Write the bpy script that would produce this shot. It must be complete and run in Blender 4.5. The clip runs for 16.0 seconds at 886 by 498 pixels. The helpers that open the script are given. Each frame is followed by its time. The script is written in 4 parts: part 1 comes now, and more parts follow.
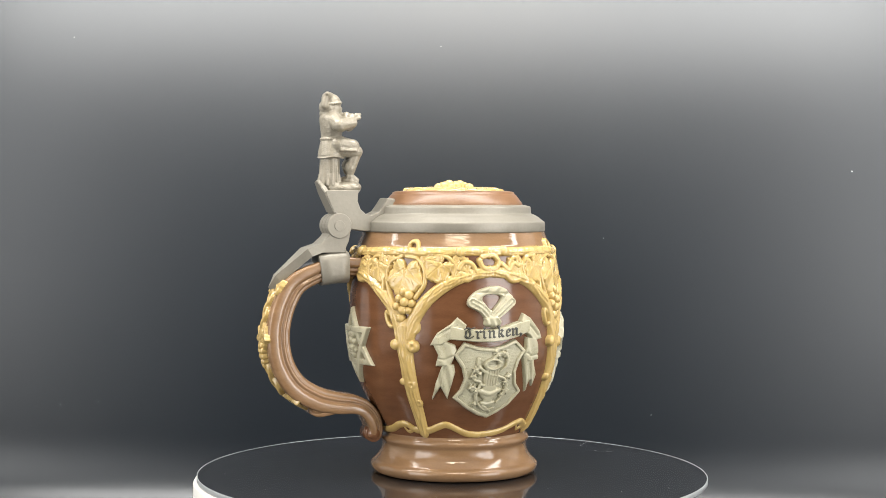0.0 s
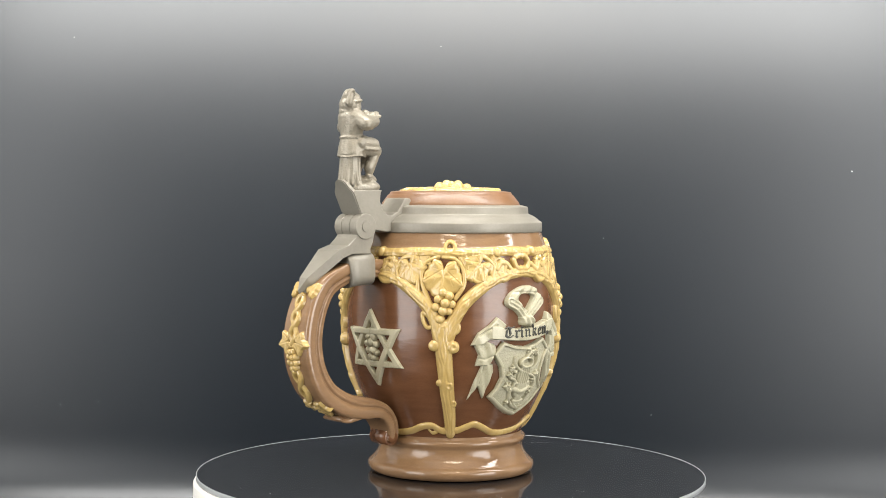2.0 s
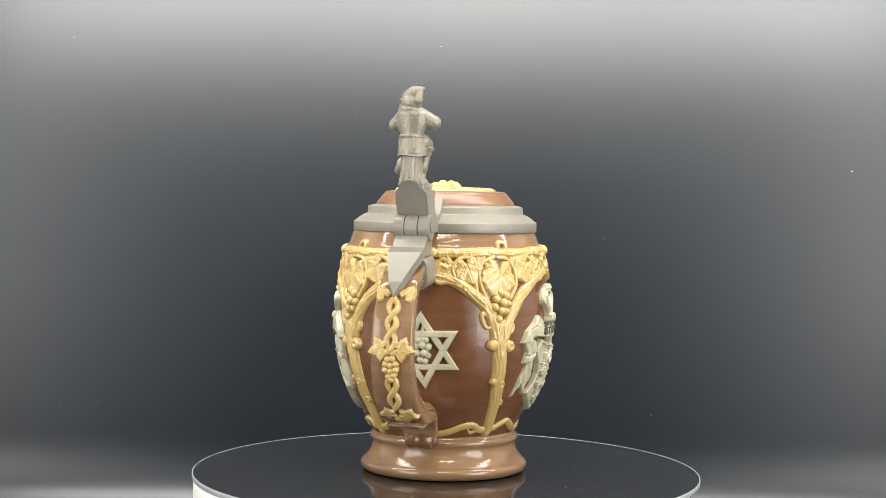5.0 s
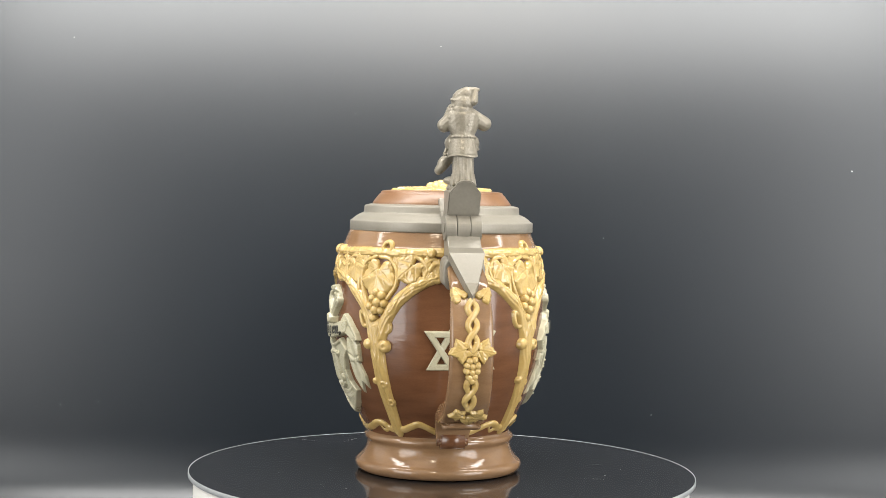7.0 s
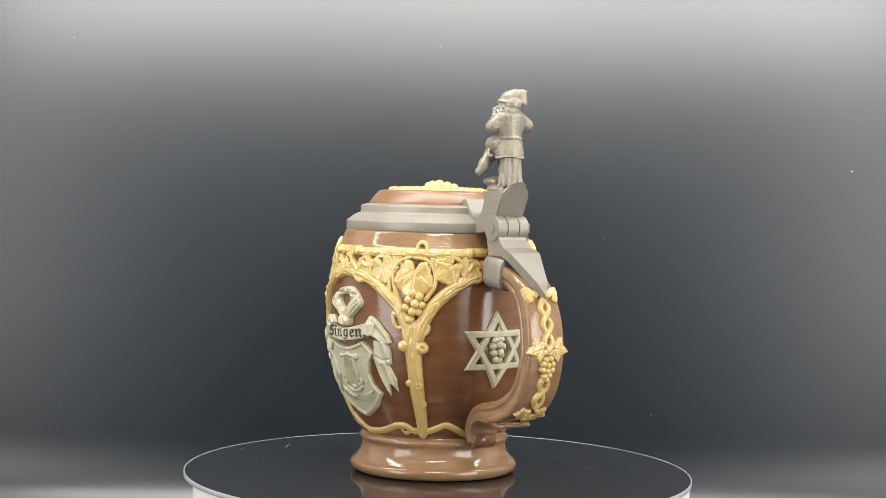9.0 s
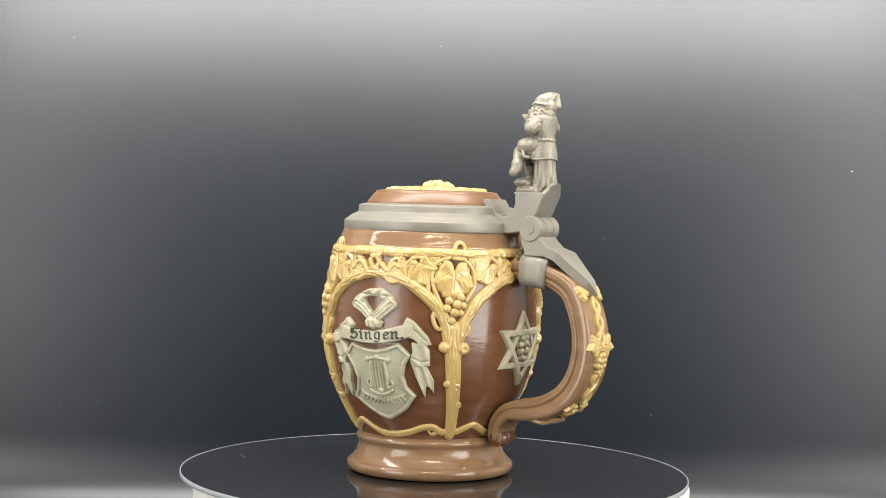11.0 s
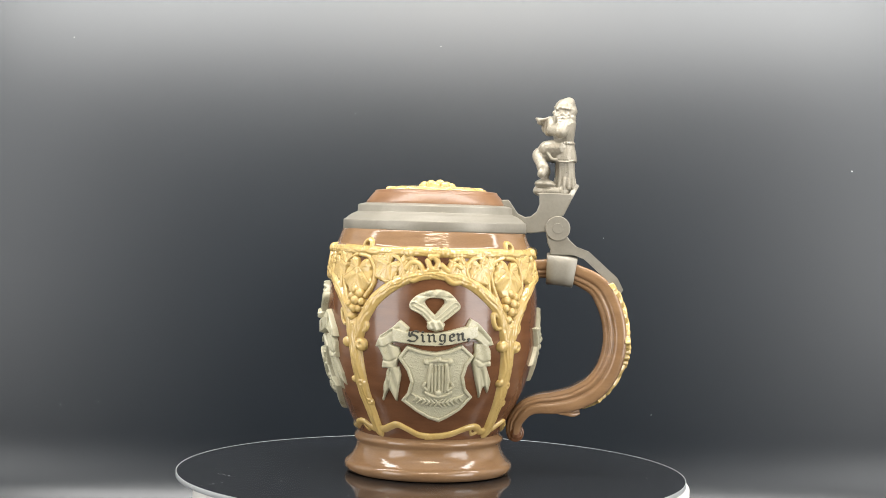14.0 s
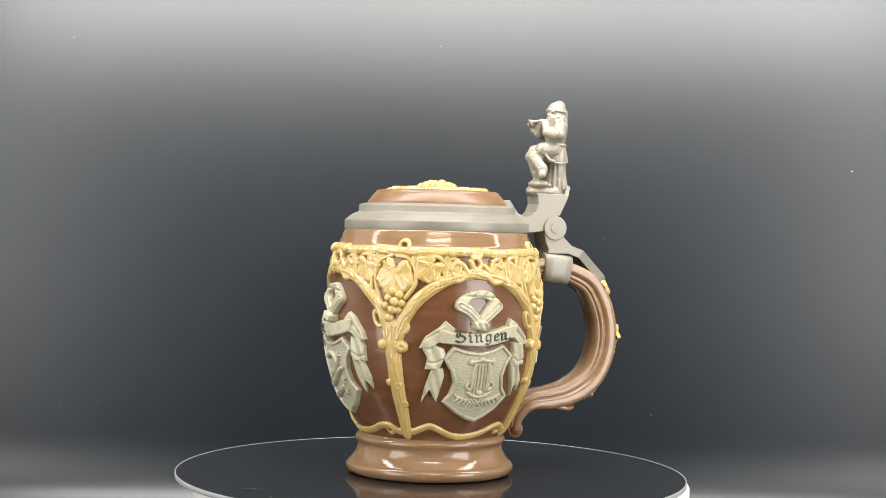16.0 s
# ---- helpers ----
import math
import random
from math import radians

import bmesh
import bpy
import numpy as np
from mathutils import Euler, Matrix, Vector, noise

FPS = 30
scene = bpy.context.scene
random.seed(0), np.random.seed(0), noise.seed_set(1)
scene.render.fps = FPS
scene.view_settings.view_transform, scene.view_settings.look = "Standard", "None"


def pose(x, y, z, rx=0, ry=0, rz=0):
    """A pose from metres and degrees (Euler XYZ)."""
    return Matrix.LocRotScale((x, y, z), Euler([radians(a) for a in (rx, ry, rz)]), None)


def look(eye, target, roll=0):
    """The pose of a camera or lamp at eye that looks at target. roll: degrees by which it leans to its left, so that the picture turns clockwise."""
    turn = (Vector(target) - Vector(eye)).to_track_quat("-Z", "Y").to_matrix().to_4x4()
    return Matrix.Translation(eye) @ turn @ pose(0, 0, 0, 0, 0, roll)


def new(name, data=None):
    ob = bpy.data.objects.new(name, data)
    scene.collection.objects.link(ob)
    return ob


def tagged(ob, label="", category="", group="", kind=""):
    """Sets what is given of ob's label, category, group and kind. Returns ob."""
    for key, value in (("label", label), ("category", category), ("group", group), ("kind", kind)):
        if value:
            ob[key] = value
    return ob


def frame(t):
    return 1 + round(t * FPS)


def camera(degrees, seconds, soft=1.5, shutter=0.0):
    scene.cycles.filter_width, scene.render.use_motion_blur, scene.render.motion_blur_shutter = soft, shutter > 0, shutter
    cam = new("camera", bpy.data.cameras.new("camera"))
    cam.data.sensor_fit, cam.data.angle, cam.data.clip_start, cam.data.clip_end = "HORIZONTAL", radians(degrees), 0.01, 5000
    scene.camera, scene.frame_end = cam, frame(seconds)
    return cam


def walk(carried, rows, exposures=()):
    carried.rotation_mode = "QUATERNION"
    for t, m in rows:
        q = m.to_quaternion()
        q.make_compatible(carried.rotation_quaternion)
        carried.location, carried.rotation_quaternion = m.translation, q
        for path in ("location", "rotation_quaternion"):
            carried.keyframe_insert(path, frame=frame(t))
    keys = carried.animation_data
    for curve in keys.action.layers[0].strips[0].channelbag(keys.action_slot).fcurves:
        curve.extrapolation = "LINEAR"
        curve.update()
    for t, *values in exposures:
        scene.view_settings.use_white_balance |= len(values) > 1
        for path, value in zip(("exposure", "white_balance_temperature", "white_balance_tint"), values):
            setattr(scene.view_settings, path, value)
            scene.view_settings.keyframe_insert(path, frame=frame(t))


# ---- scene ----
# ---- camera: it stands still before the turntable ----
cam = camera(31.22, 16.0, soft=0.9)
EYE = Vector((0.0, -0.854, 0.1381))
AHEAD = Vector((-0.001015, 1.0, -0.0215))
walk(cam, [(0.0, look(EYE, EYE + AHEAD, 0.796)), (16.0, look(EYE, EYE + AHEAD, 0.796))])

# ---- light: front LED panel, bright tent sides and two added fills ----
world = bpy.data.worlds.new("world")
scene.world = world
world.use_nodes = True
world.node_tree.nodes["Background"].inputs[0].default_value = (1.0, 0.88, 0.76, 1)
world.node_tree.nodes["Background"].inputs[1].default_value = 0.06
scene.view_settings.exposure = 0.0


def area_lamp(name, eye, target, wide, deep, watts, colour):
    data = bpy.data.lights.new(name, "AREA")
    data.shape, data.size, data.size_y = "RECTANGLE", wide, deep
    data.energy, data.color = watts, colour
    ob = new(name, data)
    ob.matrix_world = look(eye, target)
    return ob


area_lamp("led_panel_front", (0.035, -0.46, 0.54), (0.0, 0.0, 0.08), 0.26, 0.05, 1.5, (1.0, 0.86, 0.65))
# added fill, unseen: turned from the stein, it brightens the sheet's upper part
area_lamp("backdrop_fill", (0.02, -0.05, 0.425), (0.02, 0.45, 0.27), 1.10, 0.18, 13.8, (1.0, 0.97, 0.93))
# added weak fill for general softness, not a known lamp
area_lamp("roof_fill", (0.0, -0.45, 0.79), (0.0, -0.45, 0.0), 1.10, 0.40, 0.4, (1.0, 0.97, 0.92))
area_lamp("side_diffuser_left", (-0.74, -0.61, 0.19), (0.0, -0.56, 0.18), 0.76, 0.63, 9.4, (1.0, 0.98, 0.96))
area_lamp("side_diffuser_right", (0.74, -0.61, 0.19), (0.0, -0.56, 0.18), 0.76, 0.63, 13.0, (1.0, 0.98, 0.96))


# ---- materials ----
def material(name, base, rough, metal=0.0, dark=None, grain=400.0, cloud=30.0, amount=0.5, bump=0.0, bump_scale=500.0, spec=0.5, coat=0.0, rough_var=0.08, stretch=(1, 1, 1)):
    """A surface with variation at two scales, fine relief and uneven gloss."""
    m = bpy.data.materials.new(name)
    m.use_nodes = True
    n, l = m.node_tree.nodes, m.node_tree.links
    b = n["Principled BSDF"]
    b.inputs["Metallic"].default_value = metal
    b.inputs["Specular IOR Level"].default_value = spec
    b.inputs["Coat Weight"].default_value = coat
    b.inputs["Coat Roughness"].default_value = 0.06
    co = n.new("ShaderNodeTexCoord")
    mp = n.new("ShaderNodeMapping")
    mp.inputs["Scale"].default_value = stretch
    l.new(co.outputs["Object"], mp.inputs["Vector"])
    big, fine = n.new("ShaderNodeTexNoise"), n.new("ShaderNodeTexNoise")
    big.inputs["Scale"].default_value, fine.inputs["Scale"].default_value = cloud, grain
    big.inputs["Detail"].default_value, fine.inputs["Detail"].default_value = 4, 5
    for x in (big, fine):
        l.new(mp.outputs["Vector"], x.inputs["Vector"])
    mix = n.new("ShaderNodeMath")
    mix.operation = "MULTIPLY_ADD"
    mix.inputs[1].default_value = 0.35
    l.new(fine.outputs["Fac"], mix.inputs[0])
    half = n.new("ShaderNodeMath")
    half.operation = "MULTIPLY"
    half.inputs[1].default_value = 0.65
    l.new(big.outputs["Fac"], half.inputs[0])
    l.new(half.outputs[0], mix.inputs[2])
    ramp = n.new("ShaderNodeValToRGB")
    ramp.color_ramp.elements[0].position = 0.5 - 0.3 * amount
    ramp.color_ramp.elements[1].position = 0.5 + 0.3 * amount
    ramp.color_ramp.elements[0].color = (*(dark or [c * 0.8 for c in base]), 1)
    ramp.color_ramp.elements[1].color = (*base, 1)
    l.new(mix.outputs[0], ramp.inputs[0])
    l.new(ramp.outputs[0], b.inputs["Base Color"])
    rr = n.new("ShaderNodeMapRange")
    rr.inputs["From Min"].default_value, rr.inputs["From Max"].default_value = 0.3, 0.7
    rr.inputs["To Min"].default_value, rr.inputs["To Max"].default_value = max(0.02, rough - rough_var), rough + rough_var
    l.new(mix.outputs[0], rr.inputs["Value"])
    l.new(rr.outputs[0], b.inputs["Roughness"])
    if bump:
        t = n.new("ShaderNodeTexNoise")
        t.inputs["Scale"].default_value, t.inputs["Detail"].default_value = bump_scale, 3
        l.new(mp.outputs["Vector"], t.inputs["Vector"])
        bp = n.new("ShaderNodeBump")
        bp.inputs["Strength"].default_value, bp.inputs["Distance"].default_value = bump, 0.0006
        l.new(t.outputs["Fac"], bp.inputs["Height"])
        l.new(bp.outputs[0], b.inputs["Normal"])
    return m


GLAZE = material("brown_salt_glaze", (0.160, 0.072, 0.034), 0.15, dark=(0.095, 0.041, 0.019), grain=900, cloud=45, amount=0.8, bump=0.16, bump_scale=110, rough_var=0.05, stretch=(1, 1, 5))
GLAZE_LIGHT = material("tan_glaze", (0.262, 0.158, 0.083), 0.12, dark=(0.165, 0.094, 0.048), grain=900, cloud=55, amount=0.8, bump=0.22, bump_scale=110, rough_var=0.06, stretch=(1, 1, 4))
RUST = material("rust_glaze", (0.195, 0.106, 0.054), 0.34, dark=(0.145, 0.074, 0.036), grain=900, cloud=90, bump=0.06, bump_scale=150)
YELLOW = material("ochre_yellow_glaze", (0.495, 0.362, 0.140), 0.15, dark=(0.415, 0.280, 0.092), grain=1200, cloud=160, amount=0.8, bump=0.22, bump_scale=480, coat=0.4)
CREAM = material("grey_green_slip", (0.435, 0.410, 0.292), 0.30, dark=(0.36, 0.340, 0.235), grain=1500, cloud=160, bump=0.14, bump_scale=900)
STIPPLE = material("stippled_slip", (0.43, 0.410, 0.295), 0.42, dark=(0.335, 0.318, 0.225), grain=1500, cloud=700, amount=0.8, bump=0.5, bump_scale=1300)
PEWTER = material("brushed_pewter", (0.238, 0.223, 0.187), 0.42, metal=0.2, dark=(0.198, 0.185, 0.153), grain=700, cloud=70, bump=0.1, bump_scale=600, spec=0.35, rough_var=0.1)
CAST = material("cast_pewter", (0.278, 0.254, 0.202), 0.36, metal=0.2, dark=(0.180, 0.163, 0.126), grain=1100, cloud=260, amount=0.9, bump=0.6, bump_scale=700, rough_var=0.1)
BLACK = material("black_letter_paint", (0.035, 0.035, 0.025), 0.45, grain=1500, cloud=500)
ACRYLIC = material("black_acrylic", (0.010, 0.012, 0.015), 0.07, dark=(0.008, 0.009, 0.012), grain=300, cloud=15, rough_var=0.03, spec=0.5)
EDGE = material("pale_disc_rim", (0.34, 0.36, 0.37), 0.35, grain=2000, cloud=60, amount=0.7)
PLASTIC = material("white_plastic", (0.78, 0.77, 0.73), 0.4, dark=(0.72, 0.71, 0.67), grain=600, cloud=20)
SHEET = material("dark_grey_backdrop_sheet", (0.0034, 0.0058, 0.0090), 0.30, dark=(0.0030, 0.0049, 0.0076), grain=900, cloud=5, bump=0.03, bump_scale=700, spec=0.5, rough_var=0.02)
SHEET.node_tree.nodes["Principled BSDF"].inputs["Specular Tint"].default_value = (0.96, 0.985, 1.0, 1)
WHITE_WALL = material("white_tent_cloth", (0.78, 0.78, 0.77), 0.7, grain=500, cloud=12, bump=0.1)
DUST = material("dust_fleck", (0.7, 0.7, 0.68), 0.8, grain=500, cloud=80)


# ---- mesh tools ----
def smooth(me, on=True):
    me.polygons.foreach_set("use_smooth", [on] * len(me.polygons))
    me.update()
    return me


def mesh_of(name, verts, faces, mat, soft=True):
    me = bpy.data.meshes.new(name)
    me.from_pydata([tuple(v) for v in verts], [], [tuple(f) for f in faces])
    me.materials.append(mat)
    return smooth(me, soft)


def put(name, me, parent=None, label="", at=None):
    ob = new(name, me)
    if parent is not None:
        ob.parent = parent
    if at is not None:
        ob.matrix_basis = at
    return tagged(ob, label)


def part(name, bm, mat, parent, label="", soft=True, at=None):
    me = bpy.data.meshes.new(name)
    bmesh.ops.recalc_face_normals(bm, faces=bm.faces)
    bm.to_mesh(me)
    bm.free()
    me.materials.append(mat)
    return put(name, smooth(me, soft), parent, label, at)


def spline(pts, steps=8):
    """Points on a smooth curve through the given ones."""
    p = np.array(pts, float)
    p = np.vstack([2 * p[0] - p[1], p, 2 * p[-1] - p[-2]])
    out = []
    for i in range(1, len(p) - 2):
        for k in range(steps):
            t = k / steps
            a, b, c, d = p[i - 1], p[i], p[i + 1], p[i + 2]
            out.append(0.5 * (2 * b + (c - a) * t + (2 * a - 5 * b + 4 * c - d) * t * t + (3 * b - a - 3 * c + d) * t ** 3))
    out.append(p[-2])
    return np.array(out)


def turned(name, profile, mat, parent, label="", steps=128, closed=False):
    """A lathe form from (radius, height) in millimetres."""
    pr = [(r * 0.001, z * 0.001) for r, z in profile]
    verts, faces, n = [], [], len(pr)
    for k in range(steps):
        a = 2 * math.pi * k / steps
        verts += [(r * math.cos(a), r * math.sin(a), z) for r, z in pr]
    for k in range(steps):
        j = (k + 1) % steps
        for i in range(n - 1 + closed):
            q = (i + 1) % n
            faces.append((k * n + i, j * n + i, j * n + q, k * n + q))
    return put(name, mesh_of(name, verts, faces, mat), parent, label)


def extruded(name, outline, y0, y1, mat, parent, label="", bevel=0.5, cuts=6):
    """A plate with an outline in the x-z plane (millimetres), from y0 to y1, with rounded edges."""
    bm = bmesh.new()
    vs = [bm.verts.new((x * 0.001, y0 * 0.001, z * 0.001)) for x, z in outline]
    f = bm.faces.new(vs)
    top = bmesh.ops.extrude_face_region(bm, geom=[f])
    bmesh.ops.translate(bm, vec=(0, (y1 - y0) * 0.001, 0), verts=[v for v in top["geom"] if isinstance(v, bmesh.types.BMVert)])
    bmesh.ops.recalc_face_normals(bm, faces=bm.faces)
    sharp = [e for e in bm.edges if len(e.link_faces) == 2 and e.calc_face_angle(0) > 0.6]
    if bevel:
        bmesh.ops.bevel(bm, geom=sharp, offset=bevel * 0.001, segments=2, affect="EDGES", profile=0.5)
    me = bpy.data.meshes.new(name)
    bm.to_mesh(me)
    bm.free()
    me.materials.append(mat)
    return put(name, smooth(me, False), parent, label)


# ---- the photo tent ----
FLOOR = -0.132


def backdrop():
    """One sheet that lies on the floor and bends up into the back wall."""
    # the bend tightens and eases off gradually, as a stiff sheet does
    s = np.linspace(0, 1, 49)
    turn = math.pi / 2 * (s * s * (3 - 2 * s))
    length = 0.15
    ys = np.concatenate([[0], np.cumsum(np.cos((turn[1:] + turn[:-1]) / 2))]) * length / 48
    zs = np.concatenate([[0], np.cumsum(np.sin((turn[1:] + turn[:-1]) / 2))]) * length / 48
    start = 0.45 - ys[-1]
    line = [(-0.95, FLOOR), (-0.3, FLOOR), (0.1, FLOOR), (0.25, FLOOR)] + [(start + y, FLOOR + z) for y, z in zip(ys, zs)]
    line += [(0.45, z) for z in (0.1, 0.2, 0.4, 0.6, 0.8)]
    xs = np.linspace(-0.75, 0.75, 31)
    verts = [(x, y, z) for y, z in line for x in xs]
    n = len(xs)
    faces = [(i * n + j, i * n + j + 1, (i + 1) * n + j + 1, (i + 1) * n + j) for i in range(len(line) - 1) for j in range(n - 1)]
    ob = put("backdrop", mesh_of("backdrop", verts, faces, SHEET))
    s = ob.modifiers.new("thick", "SOLIDIFY")
    s.thickness, s.offset = 0.001, -1
    tagged(ob, "dark grey sheet curving up behind the turntable", "backdrop", kind="structure")
    return ob


def wall_panel(name, lo, hi, label, category):
    bm = bmesh.new()
    bmesh.ops.create_cube(bm, size=1)
    for v in bm.verts:
        v.co = [lo[i] + (v.co[i] + 0.5) * (hi[i] - lo[i]) for i in range(3)]
    ob = part(name, bm, WHITE_WALL, None, soft=False)
    tagged(ob, label, category, kind="structure")


BACKDROP = backdrop()
wall_panel("wall_left", (-0.77, -1.0, FLOOR - 0.01), (-0.755, 0.5, 0.8), "white cloth side wall of the photo tent", "wall")
wall_panel("wall_right", (0.755, -1.0, FLOOR - 0.01), (0.77, 0.5, 0.8), "white cloth side wall of the photo tent", "wall")
wall_panel("wall_back", (-0.77, 0.47, FLOOR - 0.01), (0.77, 0.485, 0.8), "white cloth back wall behind the dark sheet", "wall")
wall_panel("wall_front_left", (-0.77, -1.02, FLOOR - 0.01), (-0.45, -1.005, 0.8), "white cloth front flap of the photo tent", "wall")
wall_panel("wall_front_right", (0.45, -1.02, FLOOR - 0.01), (0.77, -1.005, 0.8), "white cloth front flap of the photo tent", "wall")
wall_panel("wall_front_top", (-0.449, -1.02, 0.42), (0.449, -1.005, 0.8), "white cloth front flap over the opening", "wall")
wall_panel("ceiling", (-0.77, -1.0, 0.802), (0.77, 0.5, 0.815), "white cloth roof of the photo tent", "ceiling")
wall_panel("floor", (-0.77, -1.0, FLOOR - 0.03), (0.77, 0.5, FLOOR - 0.012), "white tent floor under the dark sheet", "floor")


# ---- the turntable ----
def turntable():
    ob = tagged(new("turntable"), "round white plastic motor turntable under a black disc", "turntable")
    turned("platter", [(0, -2.6), (130.0, -2.6), (130.6, -2.6), (131.0, -2.6), (132.0, -3.0), (132.6, -4.0), (132.6, -26), (131.5, -27), (0, -27)], PLASTIC, ob, "white plastic platter with a rounded rim", 160)
    turned("base", [(0, -28.5), (118, -28.5), (120, -30), (124, -130), (122, -132), (0, -132)], PLASTIC, ob, "white plastic base", 96)
    return ob


def disc():
    ob = tagged(new("display_disc"), "glossy black acrylic disc with dust lying on the turntable", "disc")
    R = 136.5
    turned("sheet", [(0, 0), (R - 1.6, 0), (R - 1.0, 0), (R - 0.5, 0), (R - 0.3, -0.1), (R - 0.15, -0.3), (R - 0.15, -2.2), (R - 0.5, -2.5), (R - 1.5, -2.5), (0, -2.5)], ACRYLIC, ob, "glossy black acrylic sheet", 200)
    # thin pale ring round the sheet, standing slightly above it
    turned("rim", [(R - 0.5, 0.01), (R - 0.4, 0.14), (R - 0.1, 0.14), (R, 0.05), (R + 0.05, -1.2), (R, -2.2), (R - 0.16, -2.4)], EDGE, ob, "pale raised rim", 200)
    return ob


TURNTABLE, DISC = turntable(), disc()


# ---- the beer stein: its handle points to -x, heights in millimetres over the disc ----
STEIN = tagged(new("beer_stein"), "brown glazed stoneware beer stein with yellow vine relief and pewter lid", "beer stein")
PROFILE = [(128.9, 49.0), (125, 50.5), (121, 52.0), (117.1, 53.0), (111, 54.0), (101.9, 55.3), (92.7, 56.1), (83.6, 56.3), (74.5, 56.2),
           (65.3, 55.4), (56.2, 53.6), (47.1, 50.7), (41, 48.1), (34.9, 45.0), (28.8, 41.8), (24.5, 39.3), (22, 38.2)]
LEAN = Matrix.Translation((0, 0.0006, 0.02)) @ pose(0, 0, 0, -0.5, -0.2, 0) @ Matrix.Translation((0, 0, -0.02))
LID_AT = pose(-0.0004, 0.0008, 0.0, 0, -0.2, 0)
PZ, PR = np.array([a for a, _ in PROFILE])[::-1], np.array([b for _, b in PROFILE])[::-1]


_line = spline([(r, z) for z, r in PROFILE][::-1], 5)
PZ, PR = _line[:, 1], _line[:, 0]


def stein_body():
    wall = [tuple(q) for q in _line]
    foot = [(36, 2.2), (37, 0.6), (41.5, 0.0), (43.4, 0.6), (44.6, 2.2), (45.0, 3.9), (44.7, 5.2), (43.6, 6.3), (42.9, 6.7), (42.5, 7.2), (41.9, 7.9), (40.7, 9.4), (39.6, 11.2), (38.9, 13.5), (38.6, 15.6), (38.9, 16.6), (39.9, 17.6), (40.3, 18.8), (39.9, 20.0), (38.8, 20.8), (38.3, 21.6)]
    turned("body", [q for q in wall if q[1] < 121.5] + [(52.0, 121.6)], GLAZE, STEIN, "dark brown glazed body", 180).matrix_basis = LEAN
    turned("neck", [(52.7, 121.0)] + [q for q in wall if q[1] > 121.2] + [(48.4, 130), (46, 130.4), (44, 129), (44, 120)], GLAZE_LIGHT, STEIN, "lighter tan glazed neck", 160).matrix_basis = LEAN
    turned("foot", [(0, 2.2)] + foot + [(38.0, 22.4)], GLAZE_LIGHT, STEIN, "lighter tan glazed flared foot", 160)


stein_body()


def stein_lid():
    lid = turned("lid", [(0, 128), (44, 128), (47.6, 128.8), (48.9, 129.1), (49.25, 129.3), (49.4, 129.7), (49.4, 133.8), (49.25, 134.3), (48.8, 134.6), (48.2, 134.9), (46.8, 136.2), (45.0, 137.4), (43.4, 138.2), (42.5, 138.5), (42.1, 138.7), (41.95, 139.1), (41.8, 141.8), (41.6, 142.3), (41.2, 142.6), (40.4, 142.8), (38.4, 143.3), (37.4, 143.4), (36.6, 142.8), (0, 142.4)], PEWTER, STEIN, "brushed pewter lid ring", 160)
    turned("inlay", [(37.4, 142.8), (37.3, 143.9), (36.9, 144.7), (34.0, 148.4), (33.6, 148.8), (33.0, 149.2), (32.8, 149.9), (32.4, 150.3), (31.4, 150.5), (30, 150.7), (20, 151.4), (0, 152)], RUST, lid, "rust brown ceramic lid inlay", 128)
    lid.matrix_basis = LID_AT
    return lid


LID = stein_lid()

# handle: centre line in (x, z), its half thickness, and half width across
HANDLE_LINE = spline([(-50, 110.2), (-58, 110.3), (-66, 110.6), (-76, 108.0), (-88.0, 102.0), (-94.3, 92.4), (-97.6, 81), (-98.0, 70), (-95.2, 58.6), (-88.6, 48.6), (-78, 42), (-67, 39.2), (-58, 38.2), (-51.5, 35.5), (-46.6, 29.5), (-45.4, 23.5), (-46.6, 19.6)], 6)

HANDLE_S, HANDLE_T = [0, 0.15, 0.3, 0.6, 0.7, 0.78, 0.86, 1], [5.0, 5.2, 6.2, 6.4, 5.6, 4.6, 4.4, 3.6]


def frames_along(line):
    t = np.gradient(line, axis=0)
    t /= np.linalg.norm(t, axis=1)[:, None]
    return t, np.stack([t[:, 1], -t[:, 0]], 1)


def swept(line, section, thick, wide, y0=0.0):
    """A closed section (across y, and along the line's outer normal) carried along a line in the x-z plane."""
    t, nrm = frames_along(line)
    verts, faces, n = [], [], len(section)
    for (x, z), (nx, nz), th, wd in zip(line, nrm, thick, wide):
        verts += [((x + nx * b * th) * 0.001, (y0 + a * wd) * 0.001, (z + nz * b * th) * 0.001) for a, b in section]
    for i in range(len(line) - 1):
        faces += [(i * n + k, i * n + (k + 1) % n, (i + 1) * n + (k + 1) % n, (i + 1) * n + k) for k in range(n)]
    faces += [tuple(range(n))[::-1], tuple((len(line) - 1) * n + k for k in range(n))]
    return verts, faces


